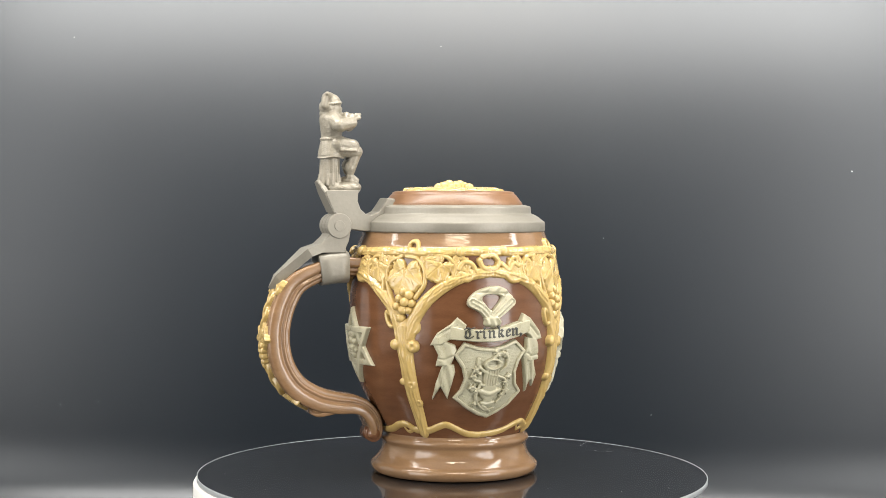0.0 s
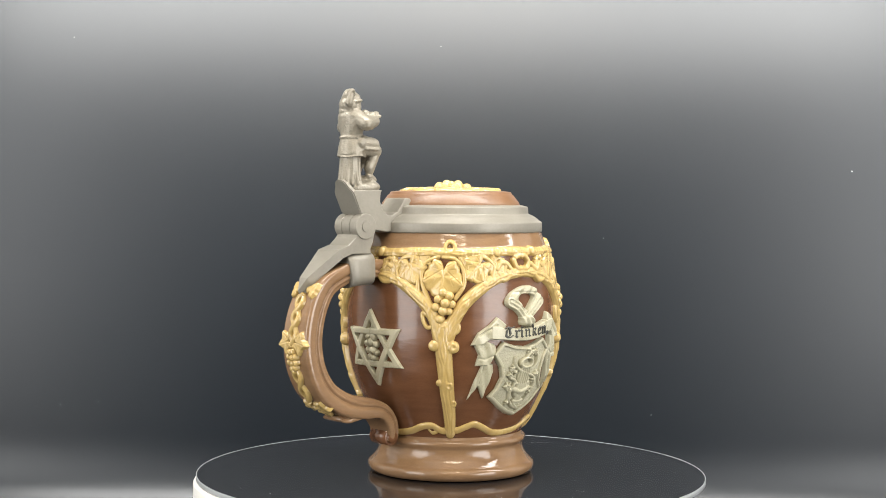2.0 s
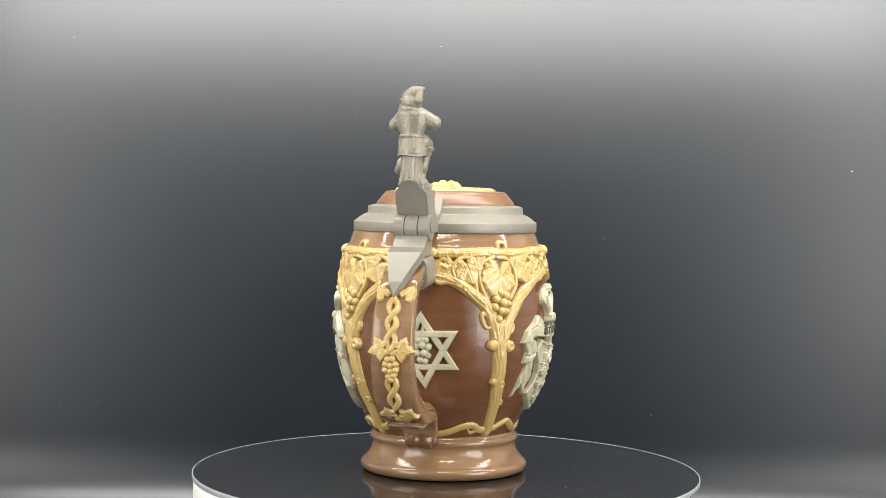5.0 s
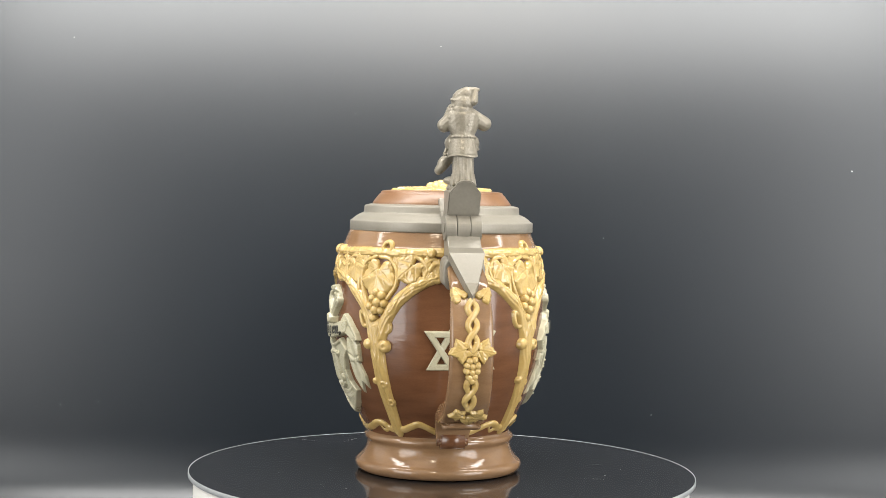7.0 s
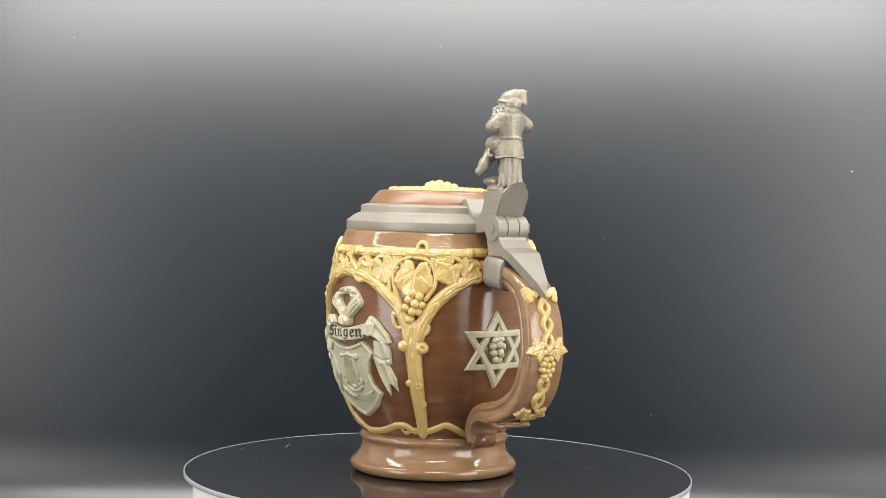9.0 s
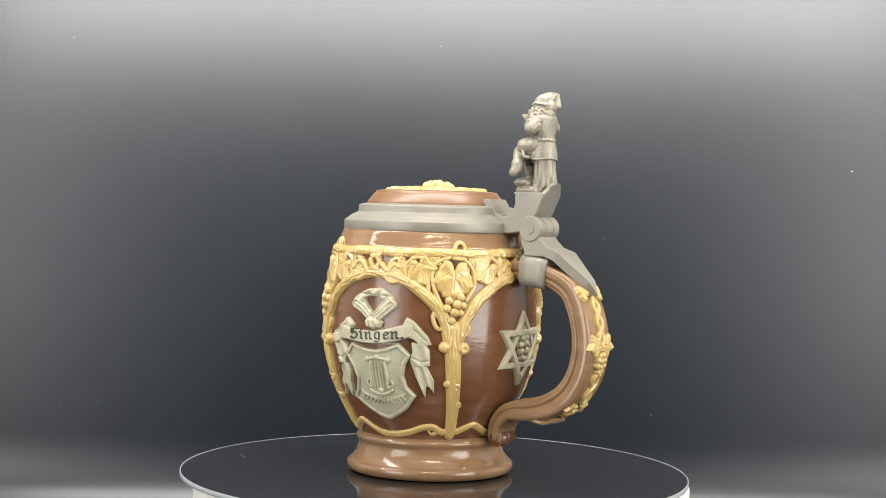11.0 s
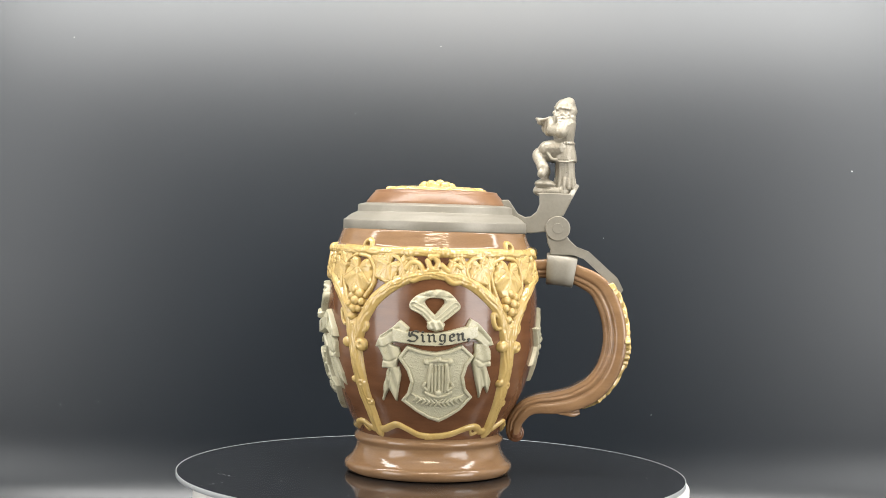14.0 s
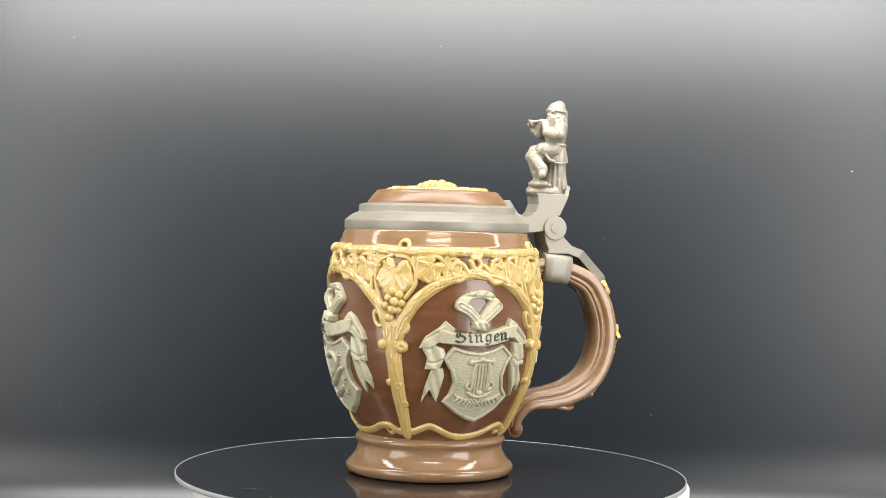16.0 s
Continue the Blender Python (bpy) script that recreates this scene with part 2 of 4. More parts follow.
def stein_handle():
    m = len(HANDLE_LINE)
    s = np.linspace(0, 1, m)
    thick = np.interp(s, HANDLE_S, HANDLE_T)
    wide = np.interp(s, [0, 0.2, 0.35, 0.65, 0.8, 0.9, 1], [8.5, 9.0, 10.4, 11.0, 10.2, 8.8, 7.6])
    # outer face flat, sides with two rolls and grooves, rounded inner face
    half = [(0.0, 1.0), (0.5, 1.02), (0.84, 1.0), (0.94, 0.94), (0.99, 0.82), (1.0, 0.6), (1.0, 0.3), (0.985, 0.12), (0.94, 0.02), (0.88, -0.04), (0.845, -0.1), (0.85, -0.17), (0.9, -0.24), (0.915, -0.34), (0.9, -0.44), (0.84, -0.5), (0.8, -0.55), (0.81, -0.62), (0.80, -0.74), (0.72, -0.88), (0.5, -0.98), (0.25, -1.0), (0.0, -1.0)]
    section = half + [(-a, b) for a, b in half[-2:0:-1]]
    v, f = swept(HANDLE_LINE, section, thick, wide)
    h = put("handle", mesh_of("handle", v, f, GLAZE_LIGHT), STEIN, "brown glazed handle with grooved sides")
    # lip that stands off under the bend
    line = spline([(-60, 37.6), (-66, 37.2), (-72, 35.8), (-77, 34.4), (-80.6, 34.6)], 6)
    k = np.linspace(0, 1, len(line))
    v, f = swept(line, [(a, -b) for a, b in section][::-1], np.interp(k, [0, 0.5, 0.85, 1], [3.4, 3.0, 2.0, 1.1]), np.interp(k, [0, 0.7, 1], [10.0, 9.8, 7.5]))
    put("spur", mesh_of("spur", v, f, GLAZE_LIGHT), h, "lip under the bend of the handle")
    # rolled end of the handle
    bm = bmesh.new()
    bmesh.ops.create_cone(bm, cap_ends=True, segments=32, radius1=0.0045, radius2=0.0045, depth=0.0158, matrix=pose(-0.0468, 0, 0.0222, 90))
    bmesh.ops.bevel(bm, geom=[e for e in bm.edges if e.calc_face_angle(0) > 1], offset=0.0016, segments=4, affect="EDGES")
    part("scroll", bm, GLAZE, h, "rolled lower end of the handle")
    return h


HANDLE = stein_handle()


def stein_mount():
    """Thumb lift, hinge, strap and collar of pewter, in the plane of the handle."""
    lift = extruded("thumb_lift", [(-35.0, 142.6), (-36.4, 146.6), (-40.0, 146.8), (-42.4, 143.2), (-45.0, 139.6), (-49.0, 137.8), (-51.9, 138.2), (-54.9, 140.8), (-56.5, 145), (-56.1, 149.5), (-55.0, 150.6), (-58.0, 151.0), (-73.4, 150.6), (-73.8, 149.4), (-68.3, 138), (-65.9, 134), (-59.9, 130.2), (-51.9, 129.2), (-47.0, 129.8), (-43.0, 134)], -8.0, 8.0, PEWTER, STEIN, "pewter thumb lift plate", 0.5)
    bell = [(-8.1, 138.6), (-8.1, 147.6), (-7.7, 149.6), (-6.5, 151.2), (-5.2, 152.6), (-4.4, 154.2), (-2.8, 155.2), (0, 155.6), (2.8, 155.2), (4.4, 154.2), (5.2, 152.6), (6.5, 151.2), (7.7, 149.6), (8.1, 147.6), (8.1, 138.6)]
    bm = bmesh.new()
    plate = bm.faces.new([bm.verts.new(((-68.7 - 0.49 * (z - 138) - 0.004 * (z - 146) ** 2) * 0.001, y * 0.001, z * 0.001)) for y, z in bell])
    grown = bmesh.ops.extrude_face_region(bm, geom=[plate])
    bmesh.ops.translate(bm, vec=(0.0026, 0, 0.0006), verts=[v for v in grown["geom"] if isinstance(v, bmesh.types.BMVert)])
    bmesh.ops.recalc_face_normals(bm, faces=bm.faces)
    bmesh.ops.bevel(bm, geom=[e for e in bm.edges if e.calc_face_angle(0) > 1.0], offset=0.0005, segments=2, affect="EDGES")
    part("back_plate", bm, PEWTER, lift, "bell-shaped back plate of the thumb lift", False)
    for y0, y1 in ((-9.2, -3.55), (-3.3, 3.3), (3.55, 9.2)):
        pts = [(-66.5 + 6.6 * math.cos(a), 132.1 + 6.6 * math.sin(a)) for a in np.linspace(0, 2 * math.pi, 40, endpoint=False)]
        extruded("knuckle", pts, y0, y1, PEWTER, lift, "pewter hinge knuckle", 0.4)
    for y in (-9.4, 9.4):
        pts = [(-66.5 + 2.8 * math.cos(a), 132.1 + 2.8 * math.sin(a)) for a in np.linspace(0, 2 * math.pi, 24, endpoint=False)]
        extruded("pin", pts, y - 0.2, y + 0.2, PEWTER, lift, "hinge pin end", 0.1)
    strap = extruded("hinge_strap", [(-60.4, 129), (-61.3, 124), (-62.9, 120.5), (-62.5, 118), (-77.9, 118.0), (-82.4, 119.2), (-76.8, 122.6), (-72.7, 126.4), (-69.9, 130.5)], -8.4, 8.4, PEWTER, STEIN, "pewter strap between hinge and handle", 0.5)
    # collar round the handle
    ring = []
    for a in np.linspace(0, 2 * math.pi, 40, endpoint=False):
        c, d = math.cos(a), math.sin(a)
        ring.append((math.copysign(abs(c) ** 0.5, c), math.copysign(abs(d) ** 0.55, d)))
    line = np.array([(-61.0, 110.6), (-61.3, 110.6), (-65.9, 110.4), (-70.9, 109.9), (-76.0, 109.05), (-76.3, 109.0)])
    v, f = swept(line, ring, [8.0, 8.5, 8.5, 8.5, 8.5, 8.0], [9.8, 10.3, 10.3, 10.3, 10.3, 9.8])
    put("collar", mesh_of("collar", v, f, PEWTER), strap, "pewter collar clamped round the handle")
    # pointed tang that lies on the handle
    pts = [(-8.2, -72.0, 124.2), (8.2, -72.0, 124.2), (8.8, -83.4, 120.2), (-8.8, -83.4, 120.2), (-3.2, -99.0, 106.4), (3.2, -99.0, 106.4), (0.0, -102.4, 100.0)]
    v = [(x * 0.001, y * 0.001, z * 0.001) for y, x, z in pts] + [((x + 2.6) * 0.001, y * 0.001, (z - 4.0) * 0.001) for y, x, z in pts]
    f = [(0, 1, 2, 3), (3, 2, 5, 4), (4, 5, 6), (7, 10, 9, 8), (10, 11, 12, 9), (11, 13, 12), (0, 3, 10, 7), (3, 4, 11, 10), (4, 6, 13, 11), (6, 5, 12, 13), (5, 2, 9, 12), (2, 1, 8, 9), (1, 0, 7, 8)]
    put("tang", mesh_of("tang", v, f, PEWTER, False), strap, "pointed pewter tang")


stein_mount()


# ---- moulded relief: fields of height, in millimetres, laid over the curved surfaces ----
STEP = 0.27


def grid(u0, u1, v0, v1, step=STEP):
    return np.meshgrid(np.arange(u0, u1 + step, step), np.arange(v0, v1 + step, step), indexing="ij")


def wander(U, V, scale, seed):
    """Soft unevenness between -1 and 1."""
    rng = np.random.RandomState(seed)
    out = 0
    for k in range(5):
        a, p, f = rng.uniform(0, 6.28), rng.uniform(0, 6.28), scale * rng.uniform(0.6, 1.7)
        out = out + np.sin(f * (U * math.cos(a) + V * math.sin(a)) + p)
    return out / 3.0


def to_line(U, V, pts):
    """Distance to a line of points, and how far along it (0 to 1) the nearest place is."""
    best, along, n = np.full(U.shape, 1e9), np.zeros(U.shape), len(pts) - 1
    for i in range(n):
        (a, b), (c, d) = pts[i][:2], pts[i + 1][:2]
        l2 = (c - a) ** 2 + (d - b) ** 2 + 1e-9
        t = np.clip(((U - a) * (c - a) + (V - b) * (d - b)) / l2, 0, 1)
        q = np.hypot(U - a - t * (c - a), V - b - t * (d - b))
        near = q < best
        best, along = np.where(near, q, best), np.where(near, (i + t) / n, along)
    return best, along


def bar(U, V, pts, r0, r1=None, tall=0.85, curve=True, lift=0.0, ridges=0.0):
    """A round stem along a line; ridges: depth of the bark's lengthwise grooves."""
    d, s = to_line(U, V, spline(pts, 5) if curve else pts)
    r = r0 + ((r0 if r1 is None else r1) - r0) * s
    h = np.where(d < r, tall * np.sqrt(np.maximum(r * r - d * d, 0)) + lift, (r - d) * 2.5 + np.minimum(lift, 0.2))
    if ridges:
        h = h + np.where(h > 0.3, ridges * np.cos(3.4 * d + 3.4 * wander(U, V, 0.5, 17)), 0)
    return h


def ball(U, V, u, v, r, tall=1.0, lift=0.0):
    d = np.hypot(U - u, V - v)
    return np.where(d < r, tall * np.sqrt(np.maximum(r * r - d * d, 0)) + lift, (r - d) * 2.5)


def inside(U, V, pts):
    """Signed distance to the outline of a shape; positive inside."""
    ring = list(map(tuple, pts)) + [tuple(pts[0])]
    d, _ = to_line(U, V, ring)
    odd = np.zeros(U.shape, bool)
    for (a, b), (c, e) in zip(ring[:-1], ring[1:]):
        if b != e:
            odd ^= ((b > V) != (e > V)) & (U < (c - a) * (V - b) / (e - b) + a)
    return np.where(odd, d, -d)


def slab(sd, top, round_over=0.7):
    t = np.clip(sd / round_over, 0, 1)
    return np.where(sd > 0, top * np.sqrt(1 - (1 - t) ** 2), sd * 2.5)


def leaf(U, V, u, v, R, turn, top=1.7, lobes=5, notch=0.38):
    """A vine leaf with pointed, toothed lobes, a notch at the stalk and sunken veins; turn points to its tip."""
    x, y = U - u, V - v
    rho, phi = np.hypot(x, y), np.arctan2(y, x) - radians(turn)
    phi = (phi + math.pi) % (2 * math.pi) - math.pi
    rim = R * (1.06 + 0.10 * np.cos(phi) - 1.5 * notch * np.abs(np.sin(phi * lobes / 2)) ** 1.3)
    rim = rim * (1 - 0.5 * np.exp(-((np.abs(phi) - math.pi) / 0.25) ** 2)) + 0.03 * R * np.cos(phi * lobes * 3)
    h = slab(rim - rho, top, 0.22 * R)
    flat = h > 0
    h = h + np.where(flat, 0.05 * R * np.cos(phi * lobes) * np.minimum(rho / R, 1) - 0.25 * rho / R, 0)
    for k in range(lobes):
        a = radians(turn) + 2 * math.pi * k / lobes
        c, e = math.cos(a), math.sin(a)
        d, _ = to_line(U, V, [(u - 0.4 * R * math.cos(radians(turn)), v - 0.4 * R * math.sin(radians(turn))), (u + 0.95 * R * c, v + 0.95 * R * e)])
        cut = np.exp(-(d / 0.34) ** 2)
        for m in (-1, 1):
            b = a + m * 0.75
            d, _ = to_line(U, V, [(u + 0.4 * R * c, v + 0.4 * R * e), (u + 0.4 * R * c + 0.32 * R * math.cos(b), v + 0.4 * R * e + 0.32 * R * math.sin(b))])
            cut = np.maximum(cut, 0.6 * np.exp(-(d / 0.26) ** 2))
        h = h - np.where(flat, 0.26 * cut, 0)
    return h


def relief(name, mat, parent, wrap, U, V, H, label="", at=None, floor=-0.5):
    """Turns a field of height into a mesh part; what lies below the surface is left out."""
    keep = H > floor
    cell = keep[:-1, :-1] | keep[1:, :-1] | keep[:-1, 1:] | keep[1:, 1:]
    used = np.zeros(H.shape, bool)
    for a in (slice(0, -1), slice(1, None)):
        for b in (slice(0, -1), slice(1, None)):
            used[a, b] |= cell
    index = np.full(H.shape, -1)
    index[used] = np.arange(used.sum())
    P = wrap(U[used], V[used], np.maximum(H[used], -0.9))
    i, j = np.nonzero(cell)
    faces = np.stack([index[i, j], index[i + 1, j], index[i + 1, j + 1], index[i, j + 1]], 1)
    me = bpy.data.meshes.new(name)
    me.from_pydata(P.tolist(), [], faces.tolist())
    me.materials.append(mat)
    return put(name, smooth(me), parent, label, at)


def on_body(centre):
    def wrap(u, v, h):
        a, r = radians(centre) + u / 57.0, np.interp(v, PZ, PR) + h
        return np.stack([r * np.cos(a), r * np.sin(a), v], 1) * 0.001
    return wrap


def berries(parent, wrap, spots, tall, label, mat):
    """Grapes, each a part of its own."""
    out = []
    for u, v, r, lift in spots:
        U, V = grid(u - r - 0.3, u + r + 0.3, v - r - 0.3, v + r + 0.3, 0.3)
        out.append(relief("grape", mat, parent, wrap, U, V, np.where(np.hypot(U - u, V - v) < r + 0.15, np.maximum(ball(U, V, u, v, r, tall, lift), 0.0), -1), label))
    return out


# ---- four vine trees and the arches between them ----
def vine_tree():
    U, V = grid(-47, 47, 21, 126.5)
    bark = 0.15 * wander(U, V, 0.8, 3) + 0.09 * wander(U, 0.35 * V, 2.6, 9)
    wood = bar(U, V, [(3.9, 25.5), (3.2, 36.9), (2.1, 47.4), (1.3, 57.5), (0.7, 65), (0.4, 72), (0.4, 80)], 3.9, 4.6, 0.66, ridges=0.15)
    left = [(-1.6, 76), (-3.6, 84), (-8, 91.5), (-14.5, 97.7), (-23, 103.6), (-33, 107.3), (-44.9, 108.6), (-50, 108.4)]
    right = [(2.6, 76), (5.5, 84), (11, 92.5), (17.5, 98.6), (25.5, 103.8), (34, 107), (44.9, 108.6), (50, 108.4)]
    for line in (left, right):
        wood = np.maximum(wood, bar(U, V, line, 3.7, 2.7, 0.74, ridges=0.14))
    wood = np.maximum(wood, bar(U, V, [(-50, 119.2), (-30, 118.7), (-14, 119.1), (0, 118.9), (16, 118.6), (33, 119.2), (50, 119.2)], 2.4, 2.4, 0.75, ridges=0.1))
    for u, v, r in ((-4.4, 71.6, 2.9), (5.4, 70.8, 3.2), (2.9, 50.6, 2.6), (5.6, 41, 2.0), (-2.0, 52.3, 1.9), (-20, 102.2, 1.7), (22, 102.6, 1.7), (-37, 119.2, 2.6), (30, 119, 2.5)):
        wood = np.maximum(wood, ball(U, V, u, v, r, 0.7, 1.5))
    for u, v in ((5.4, 70.8), (2.9, 50.6), (5.6, 41)):
        wood = wood - 0.9 * np.exp(-(((U - u - 0.3) ** 2 + (V - v) ** 2) / 1.0))
    wood = wood + np.where(wood > 0.2, bark, 0)
    # winding shoots
    shoots = [[(-1.4, 82), (-9.6, 88.2), (-9.8, 83.9), (-7.5, 80.7), (-4.0, 82.0)], [(-2, 82.4), (4.4, 84.2), (8.0, 82), (7.5, 78.6), (3.5, 77)],
              [(-4.5, 89), (-8.6, 97.3), (-10.7, 103.3), (-11.3, 109.3), (-8.6, 114.2), (-2.1, 116.8)], [(6.5, 95.6), (10.6, 101.5), (11.4, 106.3), (10.3, 111.1), (6.5, 115.5), (0, 116.6)],
              [(-13, 99), (-13.5, 105), (-15, 109)], [(-24.5, 106), (-25.6, 111.5), (-21, 116.4), (-14.6, 115.6), (-12.4, 111)], [(26.5, 106.5), (27.6, 112), (22, 116.6), (15, 115), (13, 110.5)], [(33.5, 108.5), (34.6, 112.6), (31, 115.8), (27.4, 113.6), (29, 110.6)], [(-33.5, 108.5), (-34.6, 112.6), (-31, 115.8), (-27.4, 113.6), (-29, 110.6)], [(14, 108), (18, 104), (24, 106)], [(3.9 + 2.7 * math.sin(0.7 * k), 121.6 - 2.7 * math.cos(0.7 * k)) for k in range(10)]]
    for pts in shoots:
        wood = np.maximum(wood, bar(U, V, pts, 1.25, 1.0, 0.95, lift=0.7))
    # curls at the crown of the arch, half on either side
    for m in (-1, 1):
        for pts in ([(m * 44.9 - 4.5, 114.5), (m * 44.9 - 2.5, 110.8), (m * 44.9 + 2, 110.4), (m * 44.9 + 4, 114), (m * 44.9 + 1, 117), (m * 44.9 - 3, 116.2)],
                    [(m * 44.9 - 15.5, 110.5), (m * 44.9 - 13, 113.6), (m * 44.9 - 9, 112.8), (m * 44.9 - 6, 108.5)], [(m * 44.9 + 6, 112.5), (m * 44.9 + 10, 109.5), (m * 44.9 + 13, 112.6), (m * 44.9 + 16, 111.5)],
                    [(m * 44.9 - 14.5, 108), (m * 44.9 - 12.4, 104.9), (m * 44.9 - 9.2, 106), (m * 44.9 - 9.6, 109)], [(m * 44.9 + 8, 107), (m * 44.9 + 11.5, 104.2), (m * 44.9 + 15.5, 104.4), (m * 44.9 + 17, 106)]):
            wood = np.maximum(wood, bar(U, V, pts, 1.6, 1.4, 0.95, lift=0.8))
    wood = np.where(np.abs(U) > 46.6, -1, wood)
    wood = wood * 1.08
    foot = np.full(U.shape, -1.0)
    for pts in ([(3, 26.2), (-2.5, 26), (-8.8, 28.6), (-16, 28.2), (-25, 25.6), (-34, 24.2), (-45, 23.6), (-50, 23.4)], [(4.5, 26.4), (9, 26.2), (15, 28), (21, 29.4), (28, 27.2), (36, 24.4), (45, 23.6), (50, 23.4)]):
        foot = np.maximum(foot, bar(U, V, pts, 2.0, 1.7, 0.9))
    foot = np.maximum(foot, bar(U, V, [(-6, 25.5), (-9.5, 24.6), (-12, 26.5)], 1.2, 0.8))
    foot = np.where(np.abs(U) > 46.6, -1, foot + np.where(foot > 0.2, 0.15 * wander(U, V, 0.9, 8), 0))
    leaves = [leaf(U, V, 0.2, 106.8, 10.4, -96, 2.3, notch=0.06), leaf(U, V, -17.4, 111.2, 7.8, -70, 2.0, notch=0.07), leaf(U, V, 18.6, 111.4, 7.9, 222, 2.1, notch=0.07), leaf(U, V, 29.4, 112.2, 6.4, 250, 1.9, 5, notch=0.13), leaf(U, V, -29.8, 112.0, 6.4, 290, 1.9, 5, notch=0.13), leaf(U, V, 11.4, 113.4, 4.2, 60, 1.5, 5, notch=0.1), leaf(U, V, -9.6, 113.8, 4.0, 130, 1.5, 5, notch=0.1)]
    grapes = [(0.2, 98.6, 2.3, 1.5), (3.4, 97.0, 2.4, 1.5), (-2.2, 95.2, 2.3, 1.3), (1.4, 93.4, 2.6, 2.1), (4.6, 92.8, 2.2, 1.2), (-3.4, 91.2, 2.4, 1.4), (0.2, 89.4, 2.5, 1.9), (3.0, 89.2, 2.2, 1.2), (-1.4, 85.2, 2.5, 1.3)]
    return U, V, wood, foot, leaves, grapes


def trees():
    U, V, wood, foot, leaves, grapes = vine_tree()
    w = on_body(0)
    first = relief("vine_tree", YELLOW, STEIN, w, U, V, wood, "ochre yellow vine trunk and arches in relief")
    kids = [relief("base_vine", YELLOW, first, w, U, V, foot, "wavy yellow base vine")]
    kids += berries(first, w, grapes, 1.05, "yellow grape", YELLOW)
    kids += [relief("vine_leaf", YELLOW, first, w, U, V, h, "yellow vine leaf with veins") for h in leaves]
    first.matrix_basis = LEAN @ pose(0, 0, 0.0001, 0, 0, 137.3)
    for a, dz in ((50.0, 0.0002), (225.0, 0.0002), (317.5, 0.0003)):
        ob = put("vine_tree", first.data, STEIN, first["label"], LEAN @ pose(0, 0, dz, 0, 0, a))
        for k in kids:
            put(k.name.split(".")[0], k.data, ob, k["label"])


trees()


# ---- shields with banner and bow ----
SHIELD = [(-15.7, 72.6), (-8, 70.2), (-1.2, 69.5), (5.4, 70.8), (11.9, 73.6), (18.9, 67.5), (15.6, 62.4), (14.4, 56.7), (16.1, 50.9), (21.0, 46.2), (14.9, 38.9), (8.5, 35.0), (2.6, 32.4), (-4.5, 34.2), (-11.2, 37.4), (-20.4, 43.7), (-16.4, 48.0), (-14.4, 53.8), (-16.1, 59.4), (-20.7, 66.0)]


def shield_lyre(U, V):
    h = np.full(U.shape, -1.0)
    for u in (-2.6, -0.7, 1.2, 3.1, 4.6):
        h = np.maximum(h, bar(U, V, [(u - 0.5, 62.5), (u, 49)], 0.5, 0.5, 1.0, False, 0.2))
    for pts in ([(-3.4, 63), (-4.3, 56), (-4.6, 50), (-7.0, 51.5), (-6.4, 53.4)], [(4.4, 63), (5.6, 56), (5.8, 50), (8.4, 51.5), (7.8, 53.2)], [(-6.0, 48.4), (-3, 46.8), (1, 46.2), (5, 47), (7.8, 48.8)], [(-4.4, 64.6), (0, 65.2), (5, 64.8)]):
        h = np.maximum(h, bar(U, V, pts, 0.95, 0.9, 1.0, True, 0.3))
    for u, v in ((-5.6, 64.4), (0.1, 65.6), (6.2, 64.6), (1, 48.2)):
        h = np.maximum(h, ball(U, V, u, v, 1.7, 0.7, 0.3))
    # two laurel sprigs that meet under the lyre
    for side in (-1, 1):
        twig = [(1.0 + side * k * 2.4, 43.0 + 0.10 * k * k) for k in range(6)]
        h = np.maximum(h, bar(U, V, twig, 0.5, 0.4, 1.0, True, 0.2))
        for k in range(6):
            a, b = twig[k]
            for up in (-1, 1):
                h = np.maximum(h, bar(U, V, [(a, b), (a + side * 1.3, b + up * 1.3), (a + side * 2.4, b + up * 1.9)], 0.75, 0.35, 1.0, True, 0.25))
    return h


